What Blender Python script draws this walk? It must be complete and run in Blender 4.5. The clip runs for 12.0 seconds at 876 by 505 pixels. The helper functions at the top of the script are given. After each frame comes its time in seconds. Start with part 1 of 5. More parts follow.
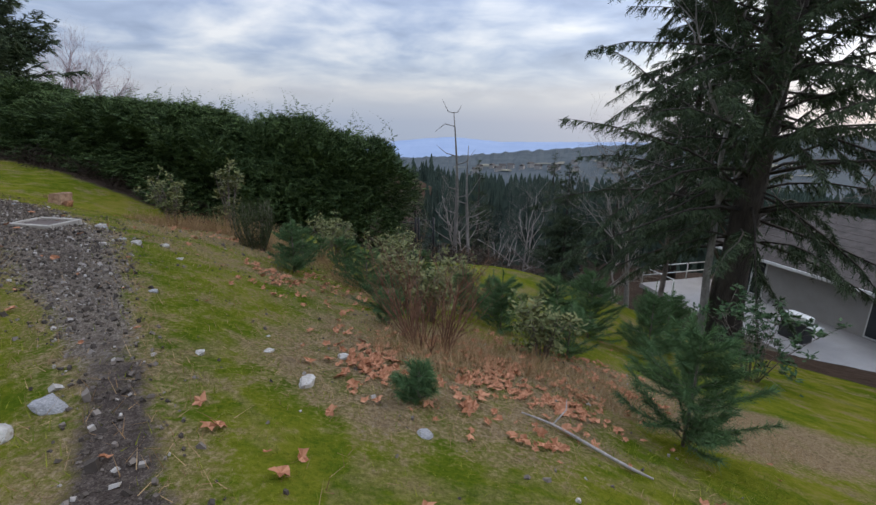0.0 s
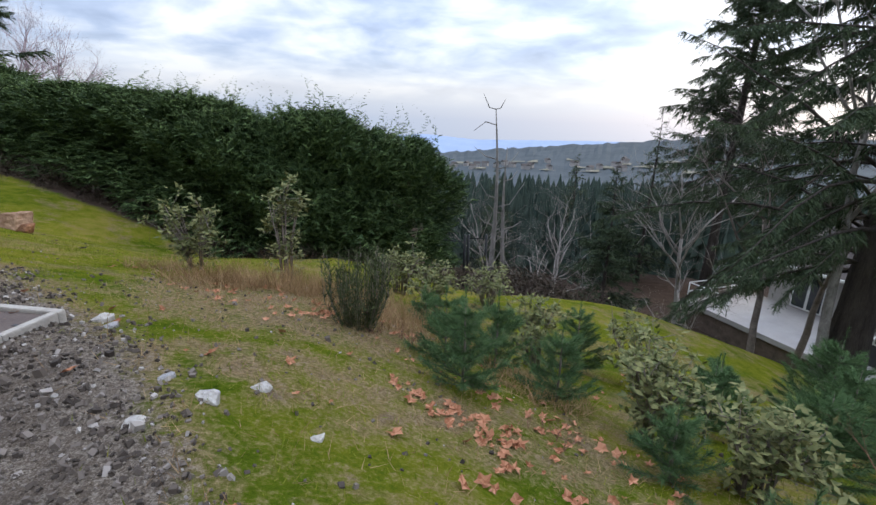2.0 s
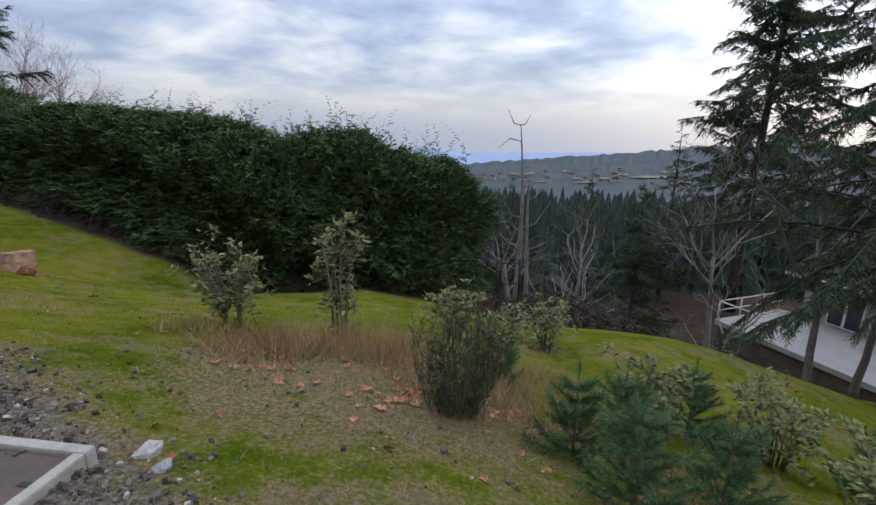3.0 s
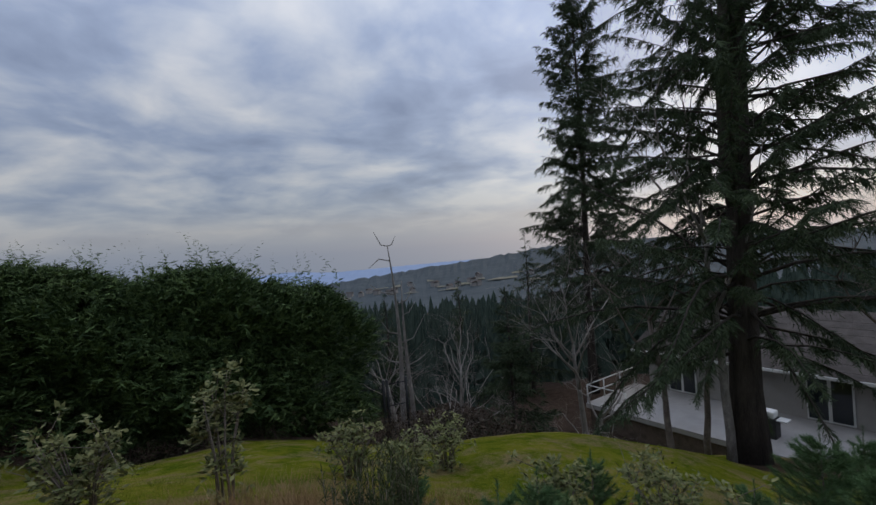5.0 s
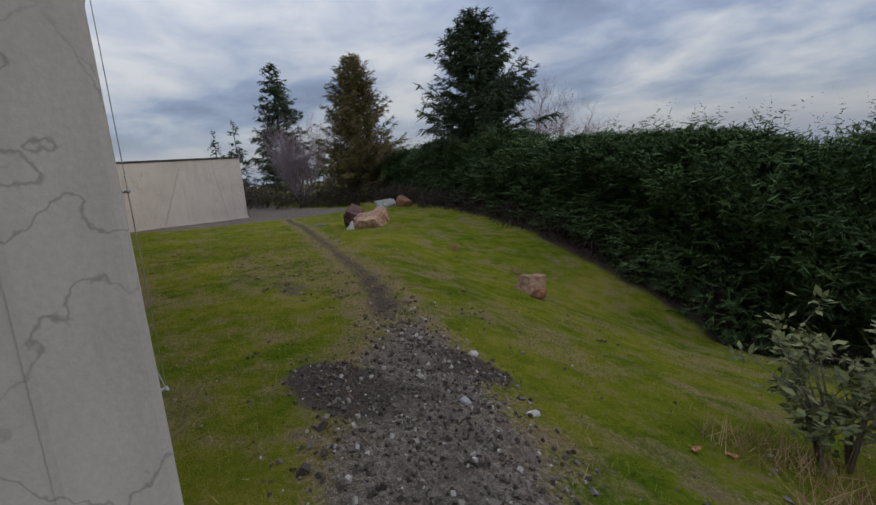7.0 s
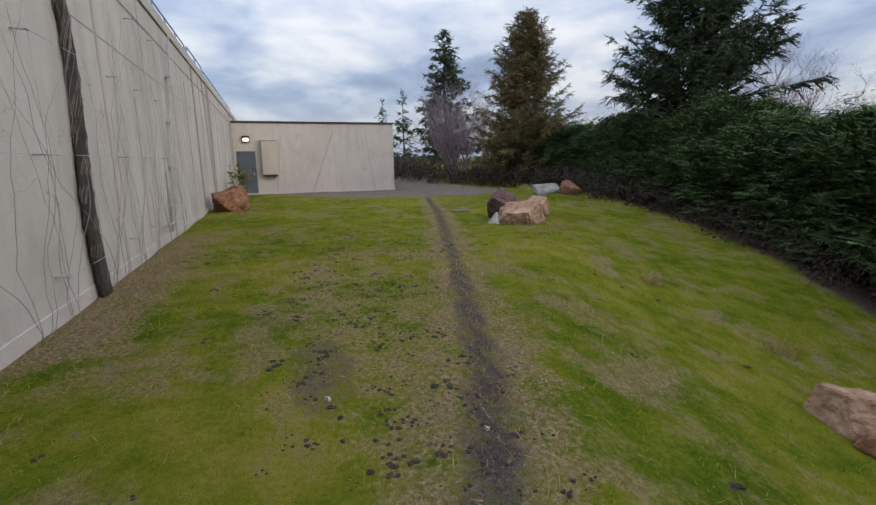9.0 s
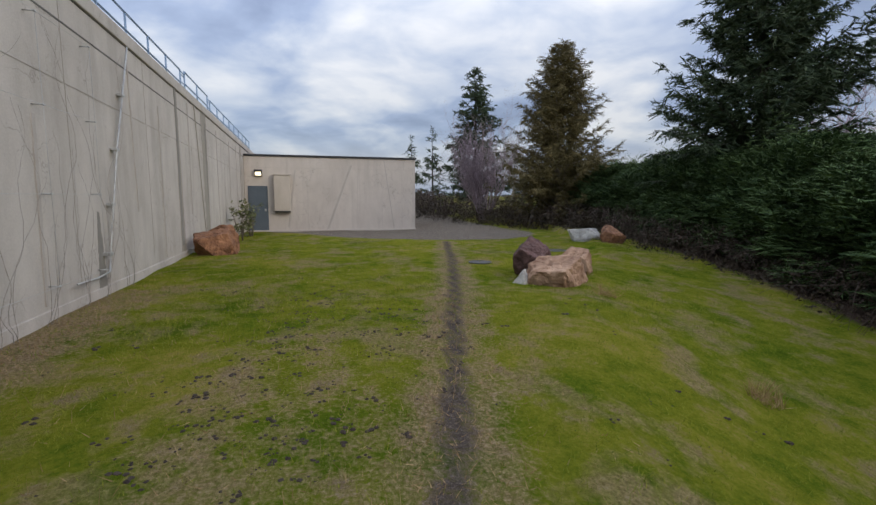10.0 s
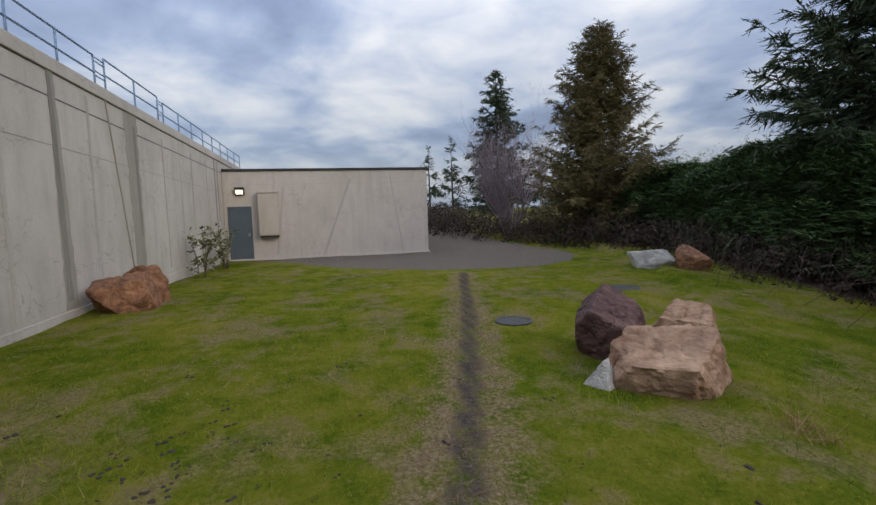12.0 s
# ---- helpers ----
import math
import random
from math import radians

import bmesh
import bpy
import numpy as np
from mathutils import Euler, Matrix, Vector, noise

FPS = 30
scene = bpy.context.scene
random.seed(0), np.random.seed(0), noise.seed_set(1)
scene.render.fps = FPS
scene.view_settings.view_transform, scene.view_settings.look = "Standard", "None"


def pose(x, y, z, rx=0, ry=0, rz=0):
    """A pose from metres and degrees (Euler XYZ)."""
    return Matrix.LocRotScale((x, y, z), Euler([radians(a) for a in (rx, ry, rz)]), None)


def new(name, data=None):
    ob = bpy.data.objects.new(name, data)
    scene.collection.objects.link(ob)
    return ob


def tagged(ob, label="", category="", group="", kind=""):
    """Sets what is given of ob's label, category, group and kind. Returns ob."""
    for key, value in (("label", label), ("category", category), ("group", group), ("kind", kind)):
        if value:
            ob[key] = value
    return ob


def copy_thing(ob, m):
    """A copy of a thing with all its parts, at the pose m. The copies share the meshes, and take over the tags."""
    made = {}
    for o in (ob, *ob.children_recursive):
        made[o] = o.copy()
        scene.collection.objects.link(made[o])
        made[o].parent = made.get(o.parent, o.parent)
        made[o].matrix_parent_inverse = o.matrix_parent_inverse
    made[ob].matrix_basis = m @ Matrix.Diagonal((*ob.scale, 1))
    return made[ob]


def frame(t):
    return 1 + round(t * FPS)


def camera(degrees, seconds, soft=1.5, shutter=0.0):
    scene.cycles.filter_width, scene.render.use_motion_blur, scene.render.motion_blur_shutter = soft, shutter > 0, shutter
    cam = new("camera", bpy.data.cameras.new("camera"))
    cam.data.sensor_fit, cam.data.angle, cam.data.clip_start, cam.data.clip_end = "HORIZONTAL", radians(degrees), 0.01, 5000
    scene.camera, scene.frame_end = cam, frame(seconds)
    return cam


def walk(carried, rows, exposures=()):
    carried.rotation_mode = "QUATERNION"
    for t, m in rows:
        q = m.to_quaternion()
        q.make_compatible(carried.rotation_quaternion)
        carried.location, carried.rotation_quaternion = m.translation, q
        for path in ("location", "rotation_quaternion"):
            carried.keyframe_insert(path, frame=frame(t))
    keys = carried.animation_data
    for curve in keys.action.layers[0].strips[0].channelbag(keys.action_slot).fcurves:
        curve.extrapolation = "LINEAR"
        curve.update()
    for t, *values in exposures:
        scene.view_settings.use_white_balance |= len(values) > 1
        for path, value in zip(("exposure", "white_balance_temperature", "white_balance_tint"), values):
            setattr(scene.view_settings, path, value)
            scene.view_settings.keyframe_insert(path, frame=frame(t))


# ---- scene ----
cam = camera(86.7, 12.0)
PATH = [
    (0.0, -0.100, 0.120, 1.449, 74.266, -0.663, 3.574),
    (0.5, -0.918, 1.101, 1.351, 71.508, -0.014, 5.062),
    (1.0, -1.526, 1.939, 1.322, 70.905, -0.529, 4.016),
    (1.5, -2.133, 2.544, 1.396, 73.266, -1.129, 0.114),
    (2.0, -2.997, 3.335, 1.408, 73.982, -1.411, 0.395),
    (2.5, -3.565, 3.988, 1.407, 74.515, -1.063, 0.065),
    (3.0, -4.016, 4.457, 1.520, 75.595, -0.592, -0.062),
    (3.2, -4.056, 4.451, 1.593, 77.800, 0.900, -1.900),
    (3.5, -4.115, 4.443, 1.703, 86.512, 4.510, -10.523),
    (3.7, -4.133, 4.424, 1.702, 89.000, 4.500, -12.400),
    (4.6, -4.207, 4.348, 1.699, 89.300, 4.300, -15.600),
    (5.5, -4.298, 4.252, 1.695, 89.134, 3.872, -17.571),
    (6.0, -4.346, 4.166, 1.744, 88.395, 3.456, -17.853),
    (6.5, -4.700, 4.980, 1.720, 83.300, 3.850, 2.900),
    (6.6, -4.880, 5.160, 1.672, 82.500, 4.000, 14.300),
    (6.7, -5.080, 5.335, 1.622, 81.500, 4.250, 25.800),
    (6.8, -5.295, 5.510, 1.567, 80.500, 4.500, 37.200),
    (6.9, -5.520, 5.675, 1.508, 80.300, 4.700, 46.200),
    (7.0, -5.745, 5.820, 1.456, 80.300, 4.880, 51.500),
    (7.2, -6.190, 6.075, 1.388, 81.700, 5.100, 59.200),
    (7.5, -6.827, 6.408, 1.350, 79.030, 4.005, 66.339),
    (7.7, -7.150, 6.560, 1.379, 77.625, 2.354, 67.890),
    (9.3, -9.794, 8.257, 1.427, 78.912, 0.687, 71.689),
    (9.5, -10.250, 8.481, 1.465, 79.033, 0.631, 72.352),
    (10.0, -11.247, 8.965, 1.491, 83.111, -0.251, 74.963),
    (10.5, -12.246, 9.365, 1.502, 85.607, -0.524, 76.495),
    (11.0, -13.147, 9.767, 1.416, 85.775, -0.306, 76.836),
    (11.5, -14.025, 10.020, 1.488, 84.808, 0.493, 77.432),
    (12.0, -14.982, 10.235, 1.597, 84.731, 1.668, 77.776),
]
EXPOSURES = [(0.0, 0.22), (0.7, 0.5), (1.5, 0.75), (2.0, 0.68), (2.5, 0.5), (3.0, 0.3), (3.5, -0.25), (5.5, -0.65), (6.5, -0.75), (6.8, -0.6), (7.5, 0.15), (9.5, 0.1), (10.5, -0.05), (12.0, -0.12)]
walk(cam, [(t, pose(x, y, z, rx, ry, rz)) for t, x, y, z, rx, ry, rz in PATH], EXPOSURES)

# ---- sky and sun ----
SUN_YAW, SUN_UP = -50.0, 24.0
SKY_GAIN, SUN_GAIN = 0.78, 1.25


def node(tree, kind, **inputs):
    n = tree.nodes.new(kind)
    for key, value in inputs.items():
        n.inputs[key.replace("_", " ")].default_value = value
    return n


def ramp(tree, fac, stops):
    n = tree.nodes.new("ShaderNodeValToRGB")
    while len(n.color_ramp.elements) < len(stops):
        n.color_ramp.elements.new(0.5)
    for e, (at, col) in zip(n.color_ramp.elements, stops):
        e.position, e.color = at, (*col, 1) if len(col) == 3 else col
    tree.links.new(fac, n.inputs[0])
    return n.outputs[0]


def maths(tree, op, a, b=0.0, clamp=False):
    n = tree.nodes.new("ShaderNodeMath")
    n.operation, n.use_clamp = op, clamp
    for i, v in enumerate((a, b)):
        if isinstance(v, (int, float)):
            n.inputs[i].default_value = v
        else:
            tree.links.new(v, n.inputs[i])
    return n.outputs[0]


def mixed(tree, fac, a, b, blend="MIX"):
    n = tree.nodes.new("ShaderNodeMix")
    n.data_type, n.blend_type = "RGBA", blend
    for sock, v in ((n.inputs[0], fac), (n.inputs[6], a), (n.inputs[7], b)):
        if isinstance(v, (int, float)):
            sock.default_value = v
        elif isinstance(v, tuple):
            sock.default_value = (*v, 1)
        else:
            tree.links.new(v, sock)
    return n.outputs[2]


def make_world():
    world = bpy.data.worlds.new("overcast_sky")
    scene.world = world
    world.use_nodes = True
    t = world.node_tree
    t.nodes.clear()
    out = t.nodes.new("ShaderNodeOutputWorld")
    sky = t.nodes.new("ShaderNodeTexSky")
    sky.sky_type, sky.sun_disc = "NISHITA", False
    sky.sun_elevation, sky.sun_rotation = radians(SUN_UP), radians(-SUN_YAW)
    clear = node(t, "ShaderNodeBackground", Strength=0.02)
    t.links.new(sky.outputs[0], clear.inputs[0])
    at = t.nodes.new("ShaderNodeTexCoord").outputs["Generated"]
    sep = t.nodes.new("ShaderNodeSeparateXYZ")
    t.links.new(at, sep.inputs[0])
    x, y, z = sep.outputs
    up = maths(t, "MAXIMUM", z, 0.0)
    deep = maths(t, "ADD", up, 0.2)
    comb = t.nodes.new("ShaderNodeCombineXYZ")
    t.links.new(maths(t, "DIVIDE", x, deep), comb.inputs[0])
    t.links.new(maths(t, "DIVIDE", y, deep), comb.inputs[1])
    big = node(t, "ShaderNodeTexNoise", Scale=1.05, Detail=6.0, Roughness=0.5, Distortion=0.5)
    t.links.new(comb.outputs[0], big.inputs["Vector"])
    small = node(t, "ShaderNodeTexNoise", Scale=3.4, Detail=5.0, Roughness=0.5, Distortion=0.4)
    t.links.new(comb.outputs[0], small.inputs["Vector"])
    both = maths(t, "ADD", maths(t, "MULTIPLY", big.outputs[0], 0.72), maths(t, "MULTIPLY", small.outputs[0], 0.28))
    cloud = ramp(t, both, [(0.37, (0.27, 0.33, 0.49)), (0.46, (0.40, 0.48, 0.67)), (0.53, (0.60, 0.66, 0.79)), (0.62, (0.88, 0.89, 0.93))])
    low = ramp(t, up, [(0.0, (0.42, 0.52, 0.72)), (0.025, (0.46, 0.54, 0.72)), (0.06, (0.66, 0.66, 0.74)), (0.11, (0.6, 0.65, 0.76))])
    near = ramp(t, up, [(0.02, (1, 1, 1)), (0.13, (0, 0, 0))])
    col = mixed(t, near, cloud, low)
    # thin cloud before the sun
    dot = t.nodes.new("ShaderNodeVectorMath")
    dot.operation = "DOT_PRODUCT"
    t.links.new(at, dot.inputs[0])
    ce = math.cos(radians(SUN_UP))
    dot.inputs[1].default_value = (-math.sin(radians(SUN_YAW)) * ce, math.cos(radians(SUN_YAW)) * ce, math.sin(radians(SUN_UP)))
    glow = maths(t, "POWER", maths(t, "MAXIMUM", dot.outputs["Value"], 0.0), 9.0)
    gain = maths(t, "ADD", maths(t, "ADD", 0.8, maths(t, "MULTIPLY", glow, 0.7)), maths(t, "MULTIPLY", maths(t, "POWER", up, 1.5), 2.6))
    over = t.nodes.new("ShaderNodeBackground")
    t.links.new(col, over.inputs[0])
    t.links.new(maths(t, "MULTIPLY", gain, SKY_GAIN), over.inputs[1])
    add = t.nodes.new("ShaderNodeAddShader")
    t.links.new(clear.outputs[0], add.inputs[0])
    t.links.new(over.outputs[0], add.inputs[1])
    t.links.new(add.outputs[0], out.inputs[0])
    lamp = bpy.data.lights.new("sun", "SUN")
    lamp.energy, lamp.angle, lamp.color = SUN_GAIN, radians(25), (1.0, 0.88, 0.72)
    sun = new("sun", lamp)
    sun.rotation_euler = Vector((math.sin(radians(SUN_YAW)) * ce, -math.cos(radians(SUN_YAW)) * ce, -math.sin(radians(SUN_UP)))).to_track_quat("-Z", "Y").to_euler()


make_world()

# ---- materials ----
def material(name, rough=0.8, metal=0.0, spec=0.3):
    m = bpy.data.materials.new(name)
    m.use_nodes = True
    t = m.node_tree
    b = t.nodes["Principled BSDF"]
    b.inputs["Roughness"].default_value = rough
    b.inputs["Metallic"].default_value = metal
    b.inputs["Specular IOR Level"].default_value = spec
    return m, t, b


def noise_at(t, scale, detail=4.0, rough=0.55, space="Object", stretch=None, dist=0.0):
    at = t.nodes.new("ShaderNodeTexCoord").outputs[space]
    if stretch:
        mp = t.nodes.new("ShaderNodeMapping")
        mp.inputs["Scale"].default_value = stretch
        t.links.new(at, mp.inputs[0])
        at = mp.outputs[0]
    n = node(t, "ShaderNodeTexNoise", Scale=scale, Detail=detail, Roughness=rough, Distortion=dist)
    t.links.new(at, n.inputs["Vector"])
    return n.outputs[0]


def relief(t, b, height, strength=0.4, size=0.02):
    n = node(t, "ShaderNodeBump", Strength=strength, Distance=size)
    t.links.new(height, n.inputs["Height"])
    t.links.new(n.outputs[0], b.inputs["Normal"])


def speckled(name, dark, light, scale=6.0, fine=60.0, rough=0.85, bump=0.3, metal=0.0, space="Object", stretch=None, size=0.02, spec=0.3):
    """Two colours mixed at two scales, with fine relief."""
    m, t, b = material(name, rough, metal, spec)
    a, f = noise_at(t, scale, 5, 0.6, space, stretch), noise_at(t, fine, 3, 0.6, space, stretch)
    k = maths(t, "ADD", maths(t, "MULTIPLY", a, 0.65), maths(t, "MULTIPLY", f, 0.35))
    t.links.new(ramp(t, k, [(0.34, dark), (0.66, light)]), b.inputs["Base Color"])
    if bump:
        relief(t, b, f, bump, size)
    return m


def foliage(name, dark, light, rough=0.6, clear=0.12):
    """Leaf colour that varies from piece to piece and over the crown."""
    m, t, b = material(name, rough, 0.0, 0.08)
    geo = t.nodes.new("ShaderNodeNewGeometry")
    k = maths(t, "ADD", maths(t, "MULTIPLY", geo.outputs["Random Per Island"], 0.5), maths(t, "MULTIPLY", noise_at(t, 0.9, 3), 0.5))
    t.links.new(ramp(t, k, [(0.2, dark), (0.8, light)]), b.inputs["Base Color"])
    b.inputs["Transmission Weight"].default_value = 0.0
    b.inputs["Subsurface Weight"].default_value = 0.0
    return m


def concrete(name, dark, light, form=None):
    m, t, b = material(name, 0.88, 0.0, 0.25)
    big, mid, fine = noise_at(t, 0.45, 6, 0.62), noise_at(t, 3.0, 5, 0.6, "Object", (1, 1, 0.35)), noise_at(t, 45, 3)
    k = maths(t, "ADD", maths(t, "ADD", maths(t, "MULTIPLY", big, 0.45), maths(t, "MULTIPLY", mid, 0.35)), maths(t, "MULTIPLY", fine, 0.2))
    col = ramp(t, k, [(0.36, dark), (0.62, light)])
    # hairline cracks and old drips
    v = t.nodes.new("ShaderNodeTexVoronoi")
    v.feature = "DISTANCE_TO_EDGE"
    v.inputs["Scale"].default_value = 1.3
    wob = t.nodes.new("ShaderNodeTexCoord").outputs["Object"]
    warp = node(t, "ShaderNodeTexNoise", Scale=2.2, Detail=5.0)
    t.links.new(wob, warp.inputs["Vector"])
    va = t.nodes.new("ShaderNodeVectorMath")
    va.operation = "ADD"
    t.links.new(wob, va.inputs[0])
    t.links.new(warp.outputs["Color"], va.inputs[1])
    t.links.new(va.outputs[0], v.inputs["Vector"])
    crack = ramp(t, v.outputs["Distance"], [(0.0, (1, 1, 1)), (0.013, (0, 0, 0))])
    keep = ramp(t, noise_at(t, 0.8, 3), [(0.45, (0, 0, 0)), (0.58, (1, 1, 1))])
    col = mixed(t, maths(t, "MULTIPLY", maths(t, "MULTIPLY", crack, keep), 0.6), col, tuple(c * 0.45 for c in dark))
    drip = ramp(t, noise_at(t, 1.6, 5, 0.6, "Object", (1, 1, 0.05)), [(0.53, (0, 0, 0)), (0.72, (1, 1, 1))])
    col = mixed(t, maths(t, "MULTIPLY", drip, 0.4), col, tuple(c * 0.62 for c in dark))
    t.links.new(col, b.inputs["Base Color"])
    relief(t, b, maths(t, "ADD", fine, maths(t, "MULTIPLY", mid, 2.0)), 0.25, 0.01)
    return m


CONCRETE = concrete("aged_concrete", (0.37, 0.335, 0.29), (0.53, 0.485, 0.43))
RENDERED = concrete("painted_concrete", (0.43, 0.38, 0.33), (0.55, 0.495, 0.435))
STAIN = speckled("damp_stain", (0.16, 0.148, 0.125), (0.27, 0.25, 0.22), 3.0, 40, 0.8, 0.15, stretch=(1, 1, 0.15))
STAIN_SOFT = speckled("mossy_stain", (0.25, 0.225, 0.185), (0.34, 0.31, 0.265), 3.0, 40, 0.85, 0.15, stretch=(1, 1, 0.12))
STAIN_LIGHT = speckled("faint_stain", (0.36, 0.325, 0.285), (0.44, 0.40, 0.355), 3.0, 40, 0.85, 0.1)
JOINT = speckled("dark_joint", (0.07, 0.065, 0.06), (0.16, 0.15, 0.135), 5, 60, 0.9, 0.2)
STEEL_BLUE = speckled("galvanised_blue_grey_steel", (0.14, 0.21, 0.31), (0.22, 0.30, 0.40), 4, 70, 0.5, 0.05, 0.3)
STEEL = speckled("galvanised_steel", (0.30, 0.30, 0.29), (0.5, 0.5, 0.48), 9, 80, 0.5, 0.1, 0.5)
DOOR_PAINT = speckled("grey_blue_door_paint", (0.075, 0.095, 0.115), (0.10, 0.12, 0.14), 2, 40, 0.5, 0.05)
CABINET = speckled("beige_cabinet_paint", (0.38, 0.33, 0.27), (0.5, 0.44, 0.37), 1.5, 50, 0.55, 0.06, stretch=(1, 1, 0.3))
DARK_METAL = speckled("dark_metal", (0.03, 0.03, 0.032), (0.06, 0.06, 0.062), 5, 60, 0.5, 0.1, 0.4)
BLACK_PAINT = speckled("black_painted_steel", (0.012, 0.013, 0.014), (0.03, 0.03, 0.032), 5, 60, 0.5, 0.1, 0.2)
ROCK_RED = speckled("rust_brown_rock", (0.07, 0.032, 0.018), (0.34, 0.165, 0.085), 2.4, 10, 0.9, 0.9, size=0.05)
ROCK_PINK = speckled("pale_pinkish_rock", (0.13, 0.062, 0.034), (0.44, 0.29, 0.19), 1.9, 9, 0.9, 0.9, size=0.04)
ROCK_DARK = speckled("dark_maroon_rock", (0.045, 0.025, 0.022), (0.15, 0.085, 0.075), 2.6, 12, 0.9, 0.9, size=0.05)
ROCK_PALE = speckled("pale_grey_rock", (0.26, 0.24, 0.215), (0.58, 0.55, 0.5), 4, 40, 0.9, 0.8, size=0.03)
PEBBLE = speckled("grey_gravel_stone", (0.15, 0.15, 0.155), (0.42, 0.41, 0.40), 14, 80, 0.85, 0.4, space="Generated")
BARK = speckled("dark_fir_bark", (0.022, 0.018, 0.015), (0.075, 0.062, 0.052), 5, 30, 0.95, 1.0, stretch=(1, 1, 0.2), size=0.05)
BARK_PALE = speckled("lichen_grey_bark", (0.10, 0.09, 0.08), (0.30, 0.28, 0.255), 6, 30, 0.95, 0.6, stretch=(1, 1, 0.4), size=0.03)
TWIG = speckled("grey_brown_twig", (0.09, 0.072, 0.06), (0.22, 0.185, 0.16), 5, 40, 0.9, 0.2)
TWIG_PALE = speckled("pale_lichen_twig", (0.17, 0.15, 0.13), (0.34, 0.31, 0.28), 5, 40, 0.9, 0.2)
TWIG_RED = speckled("russet_twig", (0.10, 0.05, 0.03), (0.24, 0.13, 0.08), 7, 40, 0.9, 0.2)
TWIG_PINK = speckled("pinkish_grey_twig", (0.22, 0.17, 0.18), (0.40, 0.31, 0.33), 7, 40, 0.9, 0.2)
CYPRESS = foliage("cypress_leaf", (0.016, 0.033, 0.014), (0.075, 0.115, 0.04))
CYPRESS_TIP = foliage("cypress_tip", (0.05, 0.085, 0.03), (0.14, 0.2, 0.075))
FIR = foliage("fir_needle", (0.022, 0.036, 0.02), (0.075, 0.1, 0.05))
FIR_BLUE = foliage("young_fir_needle", (0.035, 0.078, 0.032), (0.12, 0.19, 0.075))
CEDAR = foliage("bronzed_cedar_leaf", (0.06, 0.055, 0.022), (0.19, 0.15, 0.065))
RHODO = foliage("rhododendron_leaf", (0.06, 0.08, 0.03), (0.22, 0.215, 0.09))
BRAMBLE = foliage("bramble_leaf", (0.02, 0.02, 0.013), (0.08, 0.058, 0.04))
CANE = speckled("dark_bramble_cane", (0.035, 0.025, 0.02), (0.10, 0.07, 0.055), 5, 40, 0.9, 0.2)
DEAD_LEAF = foliage("dead_maple_leaf", (0.20, 0.075, 0.034), (0.48, 0.24, 0.14), 0.8)
DRY_GRASS = foliage("dry_grass", (0.18, 0.105, 0.05), (0.43, 0.30, 0.16), 0.85)
GRASS = foliage("grass_blade", (0.09, 0.125, 0.010), (0.25, 0.245, 0.035), 0.7)
FAR_TREE = foliage("far_conifer", (0.032, 0.052, 0.042), (0.075, 0.1, 0.078), 0.9)
WHITE = speckled("white_paint", (0.52, 0.52, 0.5), (0.66, 0.66, 0.63), 2, 40, 0.6, 0.05)
STUCCO = speckled("pale_stucco", (0.26, 0.245, 0.225), (0.34, 0.32, 0.3), 1.2, 50, 0.9, 0.3)
PATIO = speckled("patio_concrete", (0.27, 0.255, 0.24), (0.37, 0.35, 0.33), 0.8, 50, 0.9, 0.2)
SHINGLE = speckled("brown_roof_shingle", (0.05, 0.042, 0.038), (0.11, 0.095, 0.085), 2, 40, 0.95, 0.4)
TIMBER = speckled("weathered_timber", (0.06, 0.045, 0.035), (0.14, 0.105, 0.08), 4, 40, 0.9, 0.3)
# dark forest colour shifted to blue-grey, standing in for valley haze
HAZED_HILL = speckled("hazed_wooded_hill", (0.022, 0.034, 0.042), (0.05, 0.066, 0.074), 0.02, 0.11, 0.95, 0.0)
# the pale blue is distance haze painted as the hills' base colour
HAZED_BLUE_HILL = speckled("hazed_blue_hill", (0.20, 0.27, 0.40), (0.24, 0.31, 0.44), 0.004, 0.03, 0.95, 0.0)
FIELD = speckled("valley_field", (0.10, 0.10, 0.065), (0.22, 0.20, 0.15), 0.02, 0.1, 0.95, 0.0)


def glass_material():
    m, t, b = material("window_glass", 0.05, 0.0, 0.5)
    b.inputs["Base Color"].default_value = (0.02, 0.024, 0.028, 1)
    return m


def lamp_material():
    m, t, b = material("lit_lamp_lens", 0.3)
    b.inputs["Base Color"].default_value = (0.8, 0.7, 0.5, 1)
    b.inputs["Emission Color"].default_value = (1.0, 0.83, 0.55, 1)
    b.inputs["Emission Strength"].default_value = 1.6
    return m


GLASS, LIT = glass_material(), lamp_material()


